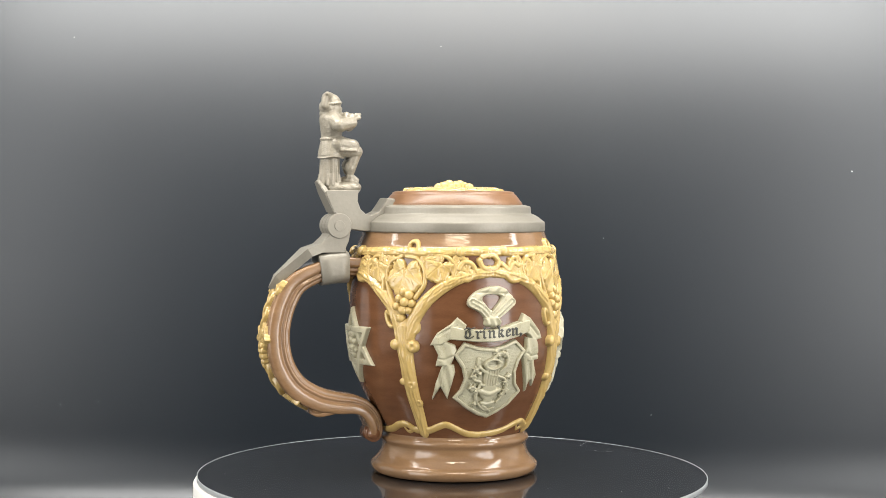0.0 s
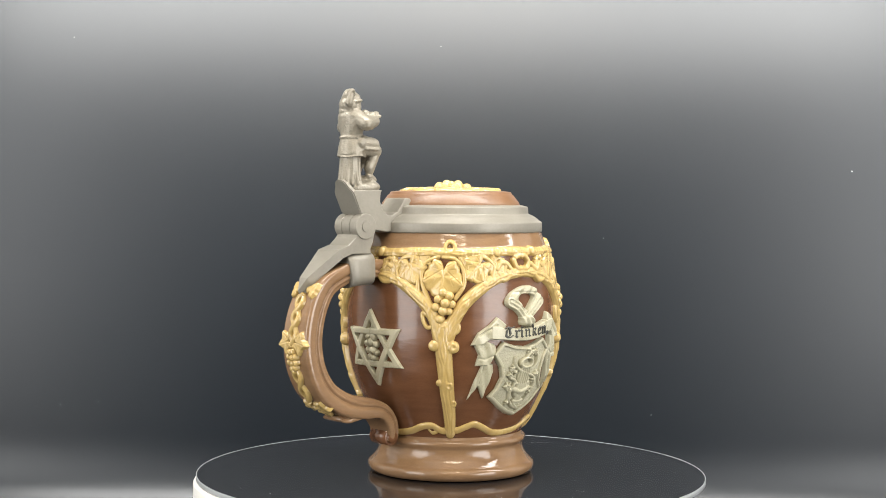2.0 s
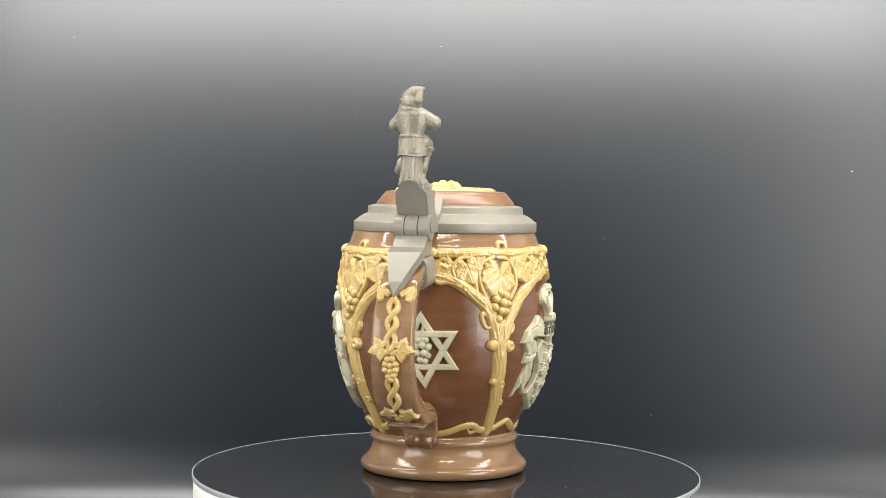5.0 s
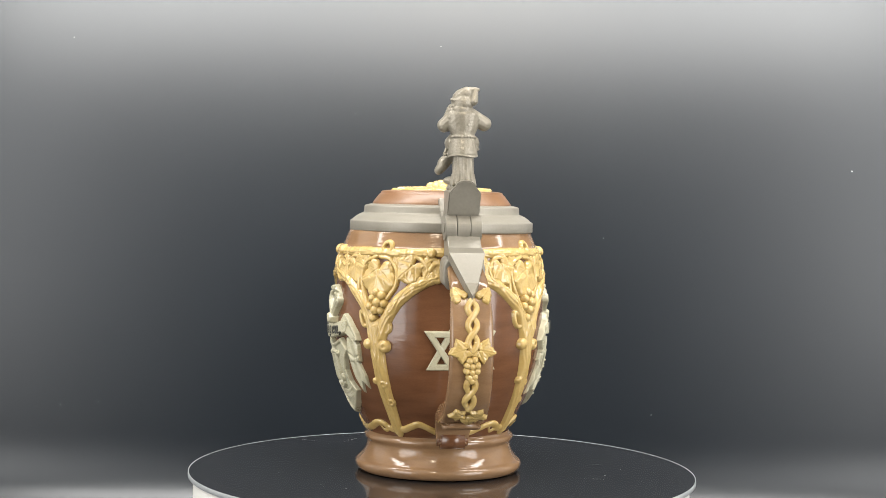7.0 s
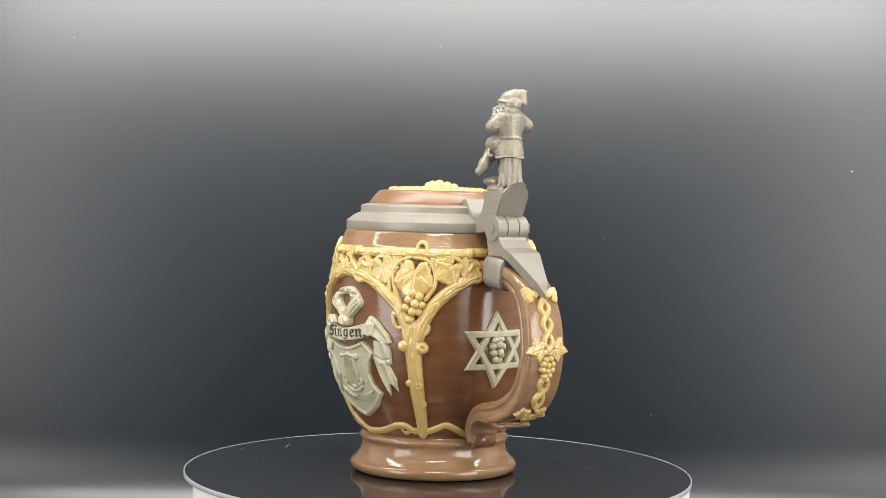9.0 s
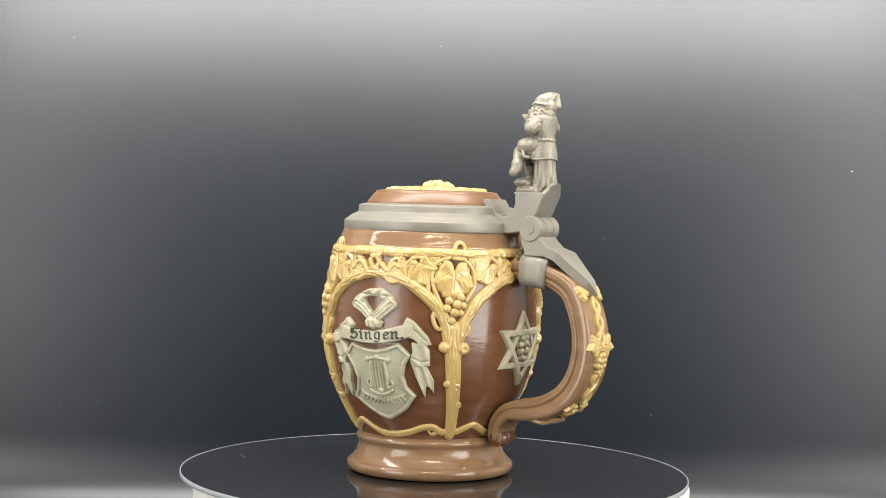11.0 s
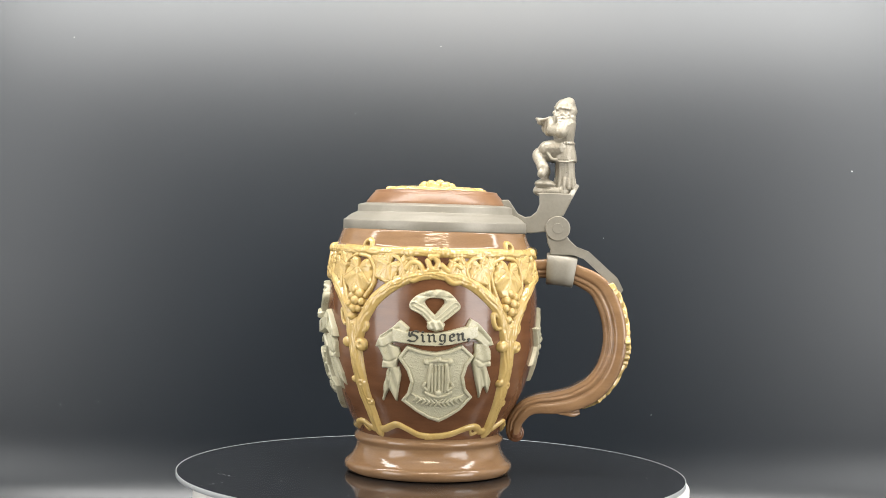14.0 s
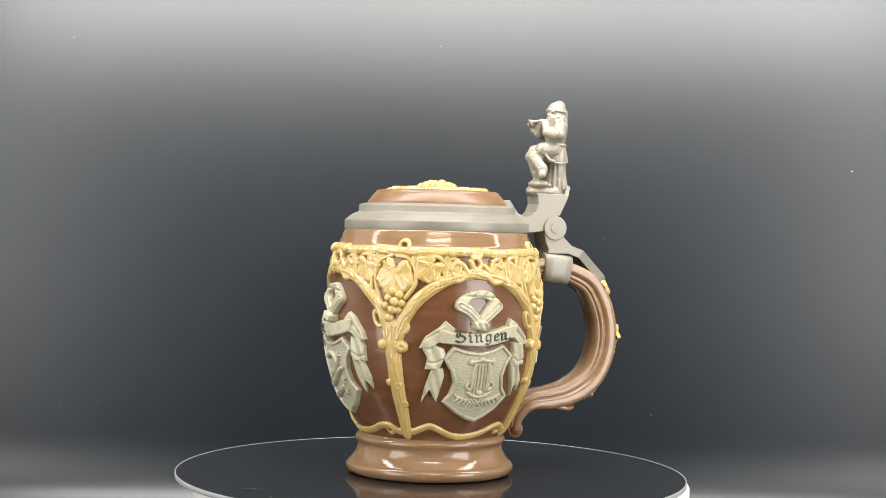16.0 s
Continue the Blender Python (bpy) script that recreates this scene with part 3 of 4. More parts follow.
def shield_jug(U, V):
    """A ribbed goblet with a bulging foot, wound round by a flowering vine."""
    cup = inside(U, V, [(-3.8, 61), (3.8, 61), (4.4, 56), (3.9, 50.5), (5.4, 47.6), (5.2, 44.4), (2.8, 42.6), (3.8, 40.4), (-3.8, 40.4), (-2.8, 42.6), (-5.2, 44.4), (-5.4, 47.6), (-3.9, 50.5), (-4.4, 56)])
    h = slab(cup, 1.5, 1.6) + np.where((cup > 0) & (V > 50) & (V < 59), 0.28 * np.cos(U * 4.4), 0)
    rim = np.hypot(U / 3.9, (V - 61) / 2.5)
    h = np.maximum(h, np.where(np.abs(rim - 1) < 0.3, 1.9 * np.sqrt(np.maximum(1 - ((rim - 1) / 0.3) ** 2, 0)) + 0.2, -1))
    h = np.where(rim < 0.72, np.minimum(h, 0.7), h)
    for pts, r in (([(-5.2, 47.2), (0, 45.6), (5.2, 47.4)], 1.5), ([(-4.6, 50.4), (0, 49.2), (4.6, 50.6)], 0.8), ([(-3.6, 40.8), (0, 40.2), (3.6, 41)], 1.0)):
        h = np.maximum(h, bar(U, V, pts, r, r, 0.9, True, 0.8))
    for pts in ([(-7.6, 64), (-7.4, 60.4), (-3.4, 57), (2.4, 55), (7.6, 53.2), (9.4, 49)], [(4.6, 67), (7.6, 64.4), (7.4, 60), (4.4, 57.4)], [(-8.6, 53), (-5.4, 51.4), (-7.2, 46), (-5.6, 40.6), (-0.6, 37.2), (4.4, 38.0)], [(9.4, 50), (8.8, 45), (5.6, 41)], [(-2.6, 39.4), (2.6, 36.2)], [(0, 64), (2.2, 66.4), (5.4, 66.6)]):
        h = np.maximum(h, bar(U, V, pts, 0.85, 0.65, 1.0, True, 0.9))
    for u, v, r in ((0.6, 67.6, 1.5), (5.8, 66.6, 1.7), (2.8, 65.4, 1.2), (-8.8, 58.6, 1.6), (-9.6, 55.2, 1.5), (-6.8, 56.2, 1.3), (-9.6, 49.4, 1.9), (-8.0, 47.2, 1.4), (9.8, 54.2, 1.7), (8.2, 51.4, 1.4), (9.6, 46.6, 1.9), (7.2, 45.0, 1.3), (-7.4, 40.2, 1.3)):
        h = np.maximum(h, leaf(U, V, u, v, r * 1.3, 47 * u, 1.7, notch=0.24))
        h = np.maximum(h, ball(U, V, u, v, 0.6, 1.0, 1.5))
    return h


def shield_wreath(U, V):
    h = np.full(U.shape, -1.0)
    for pts in ([(-6, 62), (0, 64), (5, 60), (2, 55), (-4, 52)], [(-8, 47), (-1, 50), (6, 55), (10, 57)], [(-6, 41), (1, 44), (8, 47)]):
        h = np.maximum(h, bar(U, V, pts, 1.7, 1.2, 1.0, True, 0.3))
    for u, v in ((6, 63), (9, 50), (-9, 52), (10, 45)):
        h = np.maximum(h, leaf(U, V, u, v, 2.6, 60 * u, 1.3))
    return h


# strokes of a broad pen for each letter; one is the height of a small letter
PEN = {
    "T": (1.12, [(0.08, 1.28), (0.3, 1.42), (0.62, 1.28), (1.0, 1.44)], [(0.42, 1.22), (0.18, 0.95), (0.16, 0.3), (0.42, 0.04), (0.72, 0.1), (0.9, 0.3)], [(0.6, 1.28), (0.52, 1.0), (0.64, 0.5), (0.54, 0.3)]),
    "S": (1.1, [(0.92, 1.34), (0.64, 1.46), (0.34, 1.28), (0.4, 0.98), (0.74, 0.8), (0.86, 0.48), (0.66, 0.12), (0.32, 0.04), (0.04, 0.22)], [(0.14, 1.3), (0.1, 0.92), (0.26, 0.7)]),
    "i": (0.56, [(0.06, 0.98), (0.2, 0.84), (0.2, 0.16), (0.36, 0.02)], [(0.15, 1.36), (0.25, 1.26)]),
    "n": (0.94, [(0.06, 0.98), (0.2, 0.84), (0.2, 0.14), (0.3, 0.03)], [(0.24, 0.76), (0.46, 0.98), (0.6, 0.82), (0.6, 0.16), (0.76, 0.02)]),
    "r": (0.66, [(0.06, 0.98), (0.2, 0.84), (0.2, 0.14), (0.36, 0.02)], [(0.24, 0.76), (0.42, 0.97), (0.56, 0.84)]),
    "e": (0.70, [(0.34, 0.98), (0.16, 0.8), (0.16, 0.2), (0.34, 0.02), (0.56, 0.16)], [(0.34, 0.98), (0.54, 0.8), (0.5, 0.6), (0.2, 0.46)]),
    "k": (0.86, [(0.08, 1.5), (0.2, 1.38), (0.2, 0.16), (0.32, 0.02)], [(0.22, 0.76), (0.42, 1.0), (0.58, 0.82), (0.42, 0.56), (0.24, 0.52)], [(0.4, 0.54), (0.54, 0.2), (0.72, 0.02)]),
    "g": (0.86, [(0.36, 0.98), (0.16, 0.8), (0.16, 0.24), (0.34, 0.06), (0.56, 0.22)], [(0.2, 0.94), (0.42, 0.98), (0.58, 0.86), (0.58, -0.08), (0.4, -0.34), (0.12, -0.24)]),
    "b": (0.82, [(0.08, 1.5), (0.2, 1.36), (0.2, 0.2), (0.38, 0.02), (0.58, 0.2), (0.58, 0.74), (0.44, 0.96), (0.22, 0.74)]),
    ",": (0.36, [(0.12, 0.14), (0.24, 0.02), (0.14, -0.24)]),
}


def pen_lines(words):
    """The strokes of a word side by side, and its width."""
    at, out = 0.0, []
    for letter in words:
        for pts in PEN[letter][1:]:
            out.append([(at + a, b) for a, b in pts])
        at += PEN[letter][0]
    return out, at


def emblem(centre, dv, shear, charge, label, words, shift=0.0):
    U0, V0 = grid(-35.5, 34, 30, 103)
    U, V = U0 - shear * (V0 - 66), V0 - dv
    round_body = on_body(centre)

    def w(u, v, h):
        """The shields stand well out from the body."""
        return round_body(u, v, np.where(h > 0, 1.28 * h, h))

    # the corners stay pointed, the flanks are hollow
    sd = inside(U, V, SHIELD)
    thing = relief("shield", CREAM, STEIN, w, U0, V0, np.where(sd > 2.2, -1, np.minimum(slab(sd, 2.2, 0.7), slab(2.1 - sd, 2.2, 0.6) + 0.3)), "grey-green slip " + label, LEAN)
    relief("shield_field", STIPPLE, thing, w, U0, V0, np.where(sd > 1.1, 1.25 + 0.06 * wander(U, V, 4.5, 5), -1), "stippled field of the shield")
    relief("charge", CREAM, thing, w, U0, V0, np.where(charge(U, V) > -0.5, charge(U, V) + 1.2, -1), label)
    ban = inside(U, V, [(-23.3, 81.3), (-16, 79.6), (-8.2, 79), (-1.6, 79.2), (5, 80.3), (13, 82.4), (19.8, 83.4), (19.9, 77.2), (13.3, 74.8), (5.3, 73.1), (-1.3, 72.4), (-9.1, 72.6), (-15.7, 73.3), (-23.1, 73.9)])
    banner = relief("banner", CREAM, thing, w, U0, V0, slab(ban, 2.9, 0.5) + np.where(ban > 0, 0.25 * np.cos((U + 2) * 0.15), 0), "plain banner with black lettering")
    folds = np.full(U.shape, -1.0)
    flaps = [([(-23.3, 81.5), (-19.7, 85.2), (-14.8, 81.3), (-17, 76), (-23.1, 73.7), (-27.2, 71.2), (-33.1, 70.9), (-29.7, 77.2)], 2.3, 0.5), ([(14.2, 82.8), (16.2, 86.7), (20.2, 84.5), (27.2, 77.0), (29, 73.1), (24.2, 72.0), (20.0, 75.4), (16, 77)], 2.3, 0.5),
             ([(-31.5, 71.4), (-24.8, 72.9), (-20.2, 71.2), (-19.0, 68.3), (-22.0, 60.6), (-29.9, 60.2), (-28.6, 66.1)], 1.9, 0.8), ([(18.8, 74.3), (26.1, 73.3), (28.2, 70.2), (28.5, 62.1), (21.4, 61.6), (17.7, 64.7), (19.2, 69.2)], 1.9, 0.8),
             ([(-26.2, 61.0), (-20.2, 61.2), (-19.3, 57.0), (-23.1, 42.9), (-25.9, 47.5), (-27.1, 49.5), (-32.3, 42.3), (-29.6, 51.8)], 1.4, 1.1), ([(17.7, 64.7), (26.8, 62.2), (30.8, 54.1), (31.0, 47.6), (27.6, 51.6), (26.6, 51.2), (26.0, 44.9), (21.1, 55.5)], 1.4, 1.1)]
    for pts, top, crease in flaps:
        sd = inside(U, V, pts)
        folds = np.maximum(folds, slab(sd, top, 0.5) + np.where(sd > 0, 0.32 * np.sin((U * crease + V * 0.28) * 1.3), 0))
    for pts in ([(-30, 64.5), (-25, 63.6), (-21, 65.5)], [(-29, 76), (-25, 78.5), (-20, 81)], [(20, 66), (24, 64), (28, 65)], [(18, 82), (22, 79), (26, 75)], [(-25.5, 59), (-26.5, 51)], [(24, 60), (27, 52)]):
        d, _ = to_line(U, V, pts)
        folds = folds - np.where(folds > 0, 0.5 * np.exp(-(d / 0.55) ** 2), 0)
    for side in (-1, 1):
        relief("ribbon_end", CREAM, thing, w, U0, V0, np.where(side * (U + 2) > 0, folds, -1), "folded ribbon end")
    out = spline([(-3.4, 84.6), (-7.9, 87.4), (-14.1, 90.7), (-15.0, 94.2), (-11.0, 98.2), (-3.4, 100.7), (3.4, 100.3), (8.2, 96.6), (9.8, 92.6), (5.4, 86.9), (-0.7, 84.6), (-3.4, 84.6)], 4)[:-1]
    hole = spline([(-2.2, 88.2), (-6.0, 92.0), (-7.4, 94.6), (-5.4, 96.3), (-1.6, 96.6), (2.0, 96.0), (2.6, 94.4), (0.6, 91.6), (-2.2, 88.2)], 4)[:-1]
    a, b = inside(U, V, out), inside(U, V, hole)
    bow = np.minimum(slab(a, 2.1, 0.9), slab(-b, 2.0, 0.6))
    bow = bow + np.where(bow > 0, 0.35 * np.sin(1.1 * U - 0.8 * V) - 0.5 * np.exp(-((V - 97.2 + 0.05 * U) / 0.6) ** 2), 0)
    # straps that cross under the loop, and the knot
    for pts in ([(-12.6, 92.6), (-7.4, 89.6), (-2.6, 84.2), (-1.0, 81.4)], [(8.0, 92.6), (3.6, 88.6), (-1.6, 84.2), (-4.4, 82.2)]):
        d, along = to_line(U, V, spline(pts, 5))
        strap = slab(2.7 - 1.0 * along - d, 2.3, 0.8)
        bow = np.maximum(bow, strap + np.where(strap > 0, 0.28 * np.cos(3.0 * d), 0))
    knot = slab(inside(U, V, [(-6.2, 84.6), (-3.4, 86.2), (0.6, 85.8), (3.2, 83.6), (2.2, 80.6), (-1.4, 79.6), (-5.2, 80.8)]), 3.6, 1.6)
    bow = np.maximum(bow, knot + np.where(knot > 0, 0.35 * np.sin(1.9 * U + 0.9 * V), 0))
    relief("bow", CREAM, thing, w, U0, V0, bow, "looped ribbon bow")
    # painted word on the banner, following its sag
    x0, tall = -0.9 + shift, 3.8
    lines, width = pen_lines(words)
    gap = 30.6 / (width * tall) if len(words) > 5 else 1.1
    X, Y = grid(x0 - 17, x0 + 17, -2.2, 7.0, 0.13)
    away, turn = np.full(X.shape, 9.0), radians(38)
    along, across = 0.145 * tall, 0.055 * tall

    def nib(a, b):
        """Coordinates in which the slanted broad nib is a circle."""
        return (a * math.cos(turn) + b * math.sin(turn)) / along, (b * math.cos(turn) - a * math.sin(turn)) / across

    A, B = nib(X - x0, Y)
    for pts in lines:
        away = np.minimum(away, to_line(A, B, [nib((a - width / 2) * tall * gap, b * tall) for a, b in pts])[0])
    V1 = 74.9 + 0.05 * X + 0.0022 * (X + 1.3) ** 2 + Y
    relief("lettering", BLACK, thing, w, X + shear * (V1 - 66), V1 + dv, np.where(away < 1, 3.3, 2.8), "black painted blackletter word", floor=3.0)


emblem(97.3, -0.3, 0.0, shield_lyre, "shield with a lyre over a laurel sprig", "Singen,", 1.2)
emblem(272.3, 0.9, 0.055, shield_jug, "shield with a jug wound in vines", "Trinken,")
emblem(5.8, 0.4, 0.03, shield_wreath, "shield with a wreath", "ben,", -9.0)


def star():
    U, V = grid(-25, 25, 46, 93)
    u0, v0, R = 0.0, 69.5, 20.2
    # tall hexagram, two triangles laid through one another
    up = [(u0 + 19.2 * math.sin(a) * 1.0, v0 + R * math.cos(a)) for a in (0, 2 * math.pi / 3, 4 * math.pi / 3)]
    down = [(u0 + 19.2 * math.sin(a), v0 + R * math.cos(a)) for a in (math.pi / 3, math.pi, 5 * math.pi / 3)]
    up = [(x * 1.14 if y < v0 else x, y) for x, y in up]
    down = [(x * 1.14 if y > v0 else x, y) for x, y in down]
    h = np.full(U.shape, -1.0)
    for k, tri in enumerate((up, down)):
        sd = inside(U + 0.05 * (V - v0), V, tri)
        band = np.minimum(slab(sd, 2.0 + 0.35 * k, 0.5), slab(3.3 - sd, 2.0 + 0.35 * k, 0.5))
        h = np.maximum(h, band)
    ob = relief("star", CREAM, STEIN, on_body(183.6), U, V, h + np.where(h > 0, 0.08 * wander(U, V, 0.8, 12), 0), "grey-green six-pointed brewer's star", LEAN)
    berries(ob, on_body(183.6), [(0.9 * u, 70 + 0.92 * (v - 70), 0.88 * r, l) for u, v, r, l in ((-2.4, 75.4, 2.2, 1.0), (2.0, 75.6, 2.2, 1.0), (-3.3, 71.8, 2.3, 1.0), (0.2, 72.6, 2.4, 1.7), (3.4, 71.6, 2.2, 0.9), (-2.6, 68.0, 2.3, 1.0), (1.4, 68.2, 2.4, 1.5), (3.4, 66.6, 1.8, 0.7), (-1.2, 64.4, 2.2, 1.0), (1.4, 63.6, 2.1, 1.0))], 1.0, "grey-green grape", CREAM)
    relief("grape_stem", CREAM, ob, on_body(183.6), U, V, bar(U, V, [(0, 75.6), (0.3, 79), (0.7, 84)], 2.2, 0.4, lift=0.6), "pointed cap and stem of the grapes")


star()


# ---- twisted vine on the handle's outer face ----
def handle_vine():
    t, nrm = frames_along(HANDLE_LINE)
    thick = np.interp(np.linspace(0, 1, len(HANDLE_LINE)), HANDLE_S, HANDLE_T)
    outer = HANDLE_LINE + nrm * thick[:, None]
    s = np.concatenate([[0], np.cumsum(np.linalg.norm(np.diff(outer, axis=0), axis=1))])
    half = slice(0, int(len(s) * 0.75))

    def s_at(z):
        k = np.argmin(np.abs(outer[half, 1] - z) + (outer[half, 0] > -70) * 50)
        return s[k]

    def wrap(u, v, h):
        x, z = np.interp(v, s, outer[:, 0]), np.interp(v, s, outer[:, 1])
        nx, nz = np.interp(v, s, nrm[:, 0]), np.interp(v, s, nrm[:, 1])
        return np.stack([x + nx * h, u, z + nz * h], 1) * 0.001

    a, b, c, d, e, f = [s_at(z) for z in (103, 97, 77, 61, 47, 40)]
    U, V = grid(-13, 13, a - 8, f + 10, 0.25)
    twist = np.full(U.shape, -1.0)
    for p0, p1 in ((b - 1, c + 4), (d - 1, e + 3)):
        q = np.linspace(p0, p1, 60)
        n = max(2, round((p1 - p0) / 7.6))
        for m in (-1, 1):
            ph = (q - p0) / (p1 - p0) * math.pi * n
            dist, along = to_line(U, V, np.stack([m * 2.2 * np.sin(ph), q], 1))
            lift = 0.45 * m * np.cos(along * math.pi * n)
            twist = np.maximum(twist, np.where(dist < 1.5, 1.0 * np.sqrt(np.maximum(2.25 - dist ** 2, 0)) + 0.6 + lift, (1.5 - dist) * 2.5))
    ob = relief("twisted_vine", YELLOW, HANDLE, wrap, U, V, twist, "twisted yellow vine along the handle")
    for u, v, R, turn, top, lobes in ((-6.0, b - 3.4, 4.6, 235, 1.9, 3), (6.0, b - 3.4, 4.6, 305, 1.9, 3), (-4.6, c + 3.6, 6.0, 170, 2.1, 5), (4.6, c + 3.6, 6.0, 15, 2.1, 5), (-4.4, f - 3.4, 5.4, 165, 1.8, 5), (4.0, f - 4.2, 4.6, 5, 1.8, 5), (-1.4, f + 1.2, 4.4, 100, 1.9, 3)):
        relief("vine_leaf", YELLOW, HANDLE, wrap, U, V, leaf(U, V, u, v, R, turn, top, lobes, 0.22), "yellow vine leaf")
    for v, n, k0 in ((c + 8.0, 2, 0.2), (c + 10.6, 3, 0.0), (c + 13.4, 3, 0.1), (c + 16.0, 2, -0.1), (c + 18.0, 1, 0.0)):
        berries(HANDLE, wrap, [((k - (n - 1) / 2) * 2.5 + k0, v + 0.5 * (k % 2), 1.75, 1.5) for k in range(n)], 1.0, "yellow grape", YELLOW)


handle_vine()


# ---- wreath on the lid inlay ----
def lid_wreath():
    U, V = grid(-30, 30, -30, 30, 0.32)

    def wrap(u, v, h):
        r = np.hypot(u, v)
        return np.stack([u, v, 151.6 - 0.0012 * r * r + h], 1) * 0.001

    rho, phi = np.hypot(U, V), np.arctan2(V, U)
    h = slab(3.2 - np.abs(rho - 23.5 + 1.2 * np.sin(7 * phi)), 1.1, 2.2)
    ob = relief("lid_wreath", YELLOW, LID, wrap, U, V, h + np.where(h > 0, 0.25 * wander(U, V, 0.9, 21), 0), "yellow vine wreath on the lid")
    for k in range(7):
        a = 2 * math.pi * k / 7
        relief("vine_leaf", YELLOW, LID, wrap, U, V, leaf(U, V, 17.5 * math.cos(a), 17.5 * math.sin(a), 8.5, math.degrees(a) + 20, 1.6, notch=0.25), "yellow vine leaf on the lid")
    berries(LID, wrap, [(u, v, 2.6, l) for u, v, l in ((-2, 1, 2.9), (2.4, 2.6, 2.4), (3, -2.4, 2.7), (-4.8, 3.8, 1.8), (-5.4, -1.8, 2.0), (0.2, -5.4, 2.0), (6.4, 0.4, 1.8), (0.4, 6, 1.6), (-8, 0.6, 1.2), (7.5, -4.5, 1.1), (-3.6, -7.2, 1.1))], 0.9, "yellow grape", YELLOW)


lid_wreath()


# ---- cast figurine on the thumb lift ----
def figurine():
    ball = {}
    for n in (2, 3):
        bm = bmesh.new()
        bmesh.ops.create_icosphere(bm, subdivisions=n, radius=0.001)
        ball[n] = ([v.co.copy() for v in bm.verts], [[v.index for v in f.verts] for f in bm.faces])
        bm.free()
    verts, faces = [], []

    def add_ball(n, c, r):
        base = len(verts)
        verts.extend((v.x * r[0] + c[0] * 0.001, v.y * r[1] + c[1] * 0.001, v.z * r[2] + c[2] * 0.001) for v in ball[n][0])
        faces.extend([base + k for k in f] for f in ball[n][1])

    def blob(c, r):
        add_ball(3, c, r)

    def limb(p, q, r0, r1):
        p, q = Vector(p), Vector(q)
        n = max(3, int((q - p).length / (0.26 * min(r0, r1))))
        for k in range(n + 1):
            t = k / n
            r = r0 + (r1 - r0) * t
            add_ball(2, p.lerp(q, t), (r, r, r))

    # ground with roots, and the stump
    blob((-64.6, 0, 151.2), (9.8, 7.6, 3.6))
    blob((-70.0, 0.2, 151.0), (5.6, 6.8, 5.0))
    blob((-61.0, -1.0, 151.8), (6.0, 6.4, 3.4))
    limb((-72.0, 0.2, 154), (-71.6, 0.4, 170), 5.5, 5.3)
    for k in range(13):
        a = 2 * math.pi * k / 13
        limb((-72.0 + 5.9 * math.cos(a), 0.2 + 5.9 * math.sin(a), 153.0), (-71.9 + 5.0 * math.cos(a), 0.3 + 5.0 * math.sin(a), 158), 0.9, 0.9)
        limb((-71.9 + 5.0 * math.cos(a), 0.3 + 5.0 * math.sin(a), 158), (-71.6 + 4.7 * math.cos(a), 0.4 + 4.7 * math.sin(a), 170), 0.6 + 0.2 * (k % 3), 0.5)
    for x, y in ((-63, 3.5), (-61, -3.8), (-65.5, 5.6), (-58.6, 1.0)):
        blob((x, y, 154.6), (1.6, 1.4, 1.2))
    blob((-61, 2.5, 155.2), (5.4, 6.2, 2.6))
    # coat skirt with its hem, flaps over the thighs
    for k in range(37):
        t = k / 36
        blob((-71.0 + 0.3 * t, 0.5, 168.2 + 8.8 * t), (7.0 - 1.5 * t ** 1.6, 7.4 - 1.5 * t ** 1.6, 1.5))
    for k in range(96):
        a = 2 * math.pi * k / 96
        blob((-71.0 + 6.8 * math.cos(a), 0.5 + 7.2 * math.sin(a), 167.2 + 0.35 * math.sin(3 * a)), (0.4, 0.5, 0.4))
    limb((-68.5, -4.0, 174.2), (-60.4, -3.8, 173.4), 4.3, 3.7)
    limb((-67.5, -7.6, 171.2), (-59.8, -7.4, 170.9), 0.9, 0.8)
    limb((-59.8, -7.4, 170.9), (-57.4, -3.6, 173.6), 0.8, 0.7)
    limb((-68.0, 3.8, 174.4), (-61.6, 4.4, 174.0), 5.0, 4.2)
    limb((-64.2, 2.4, 178.0), (-60.4, 5.8, 174.2), 0.9, 0.8)
    limb((-60.4, 5.8, 174.2), (-64.6, 9.0, 168.2), 0.9, 0.8)
    limb((-67.0, 8.6, 168.0), (-64.6, 9.0, 168.2), 0.9, 0.8)
    # crossed legs and boots
    limb((-68, 3.0, 172.4), (-58.2, 2.2, 170.6), 4.5, 4.1)
    limb((-57.8, 2.4, 170.0), (-59.4, 7.6, 164.6), 3.9, 2.6)
    limb((-59.4, 7.6, 164.8), (-60.0, 8.6, 163.6), 3.2, 3.2)
    limb((-60.2, 8.8, 162.8), (-59.2, 10.8, 160.2), 2.8, 2.3)
    limb((-68, -3.2, 171.8), (-58.4, -3.0, 170.4), 4.2, 3.7)
    limb((-58.6, -2.9, 169.4), (-61.2, -2.2, 160), 3.2, 2.4)
    limb((-61.2, -2.2, 162.6), (-61.3, -2.2, 161.8), 3.1, 3.1)
    limb((-61.4, -2.0, 157.2), (-57.8, -1.4, 155.4), 2.2, 1.7)
    # belt, back, shoulders
    for k in range(45):
        t = k / 44
        blob((-70.8 + 0.2 * t, 0.7, 177.2 + 10.6 * t), (5.2 + 1.4 * t, 5.5 + 3.0 * math.sin(1.9 * t), 1.9))
    blob((-71.2, 0.8, 187.6), (6.0, 7.6, 4.0))
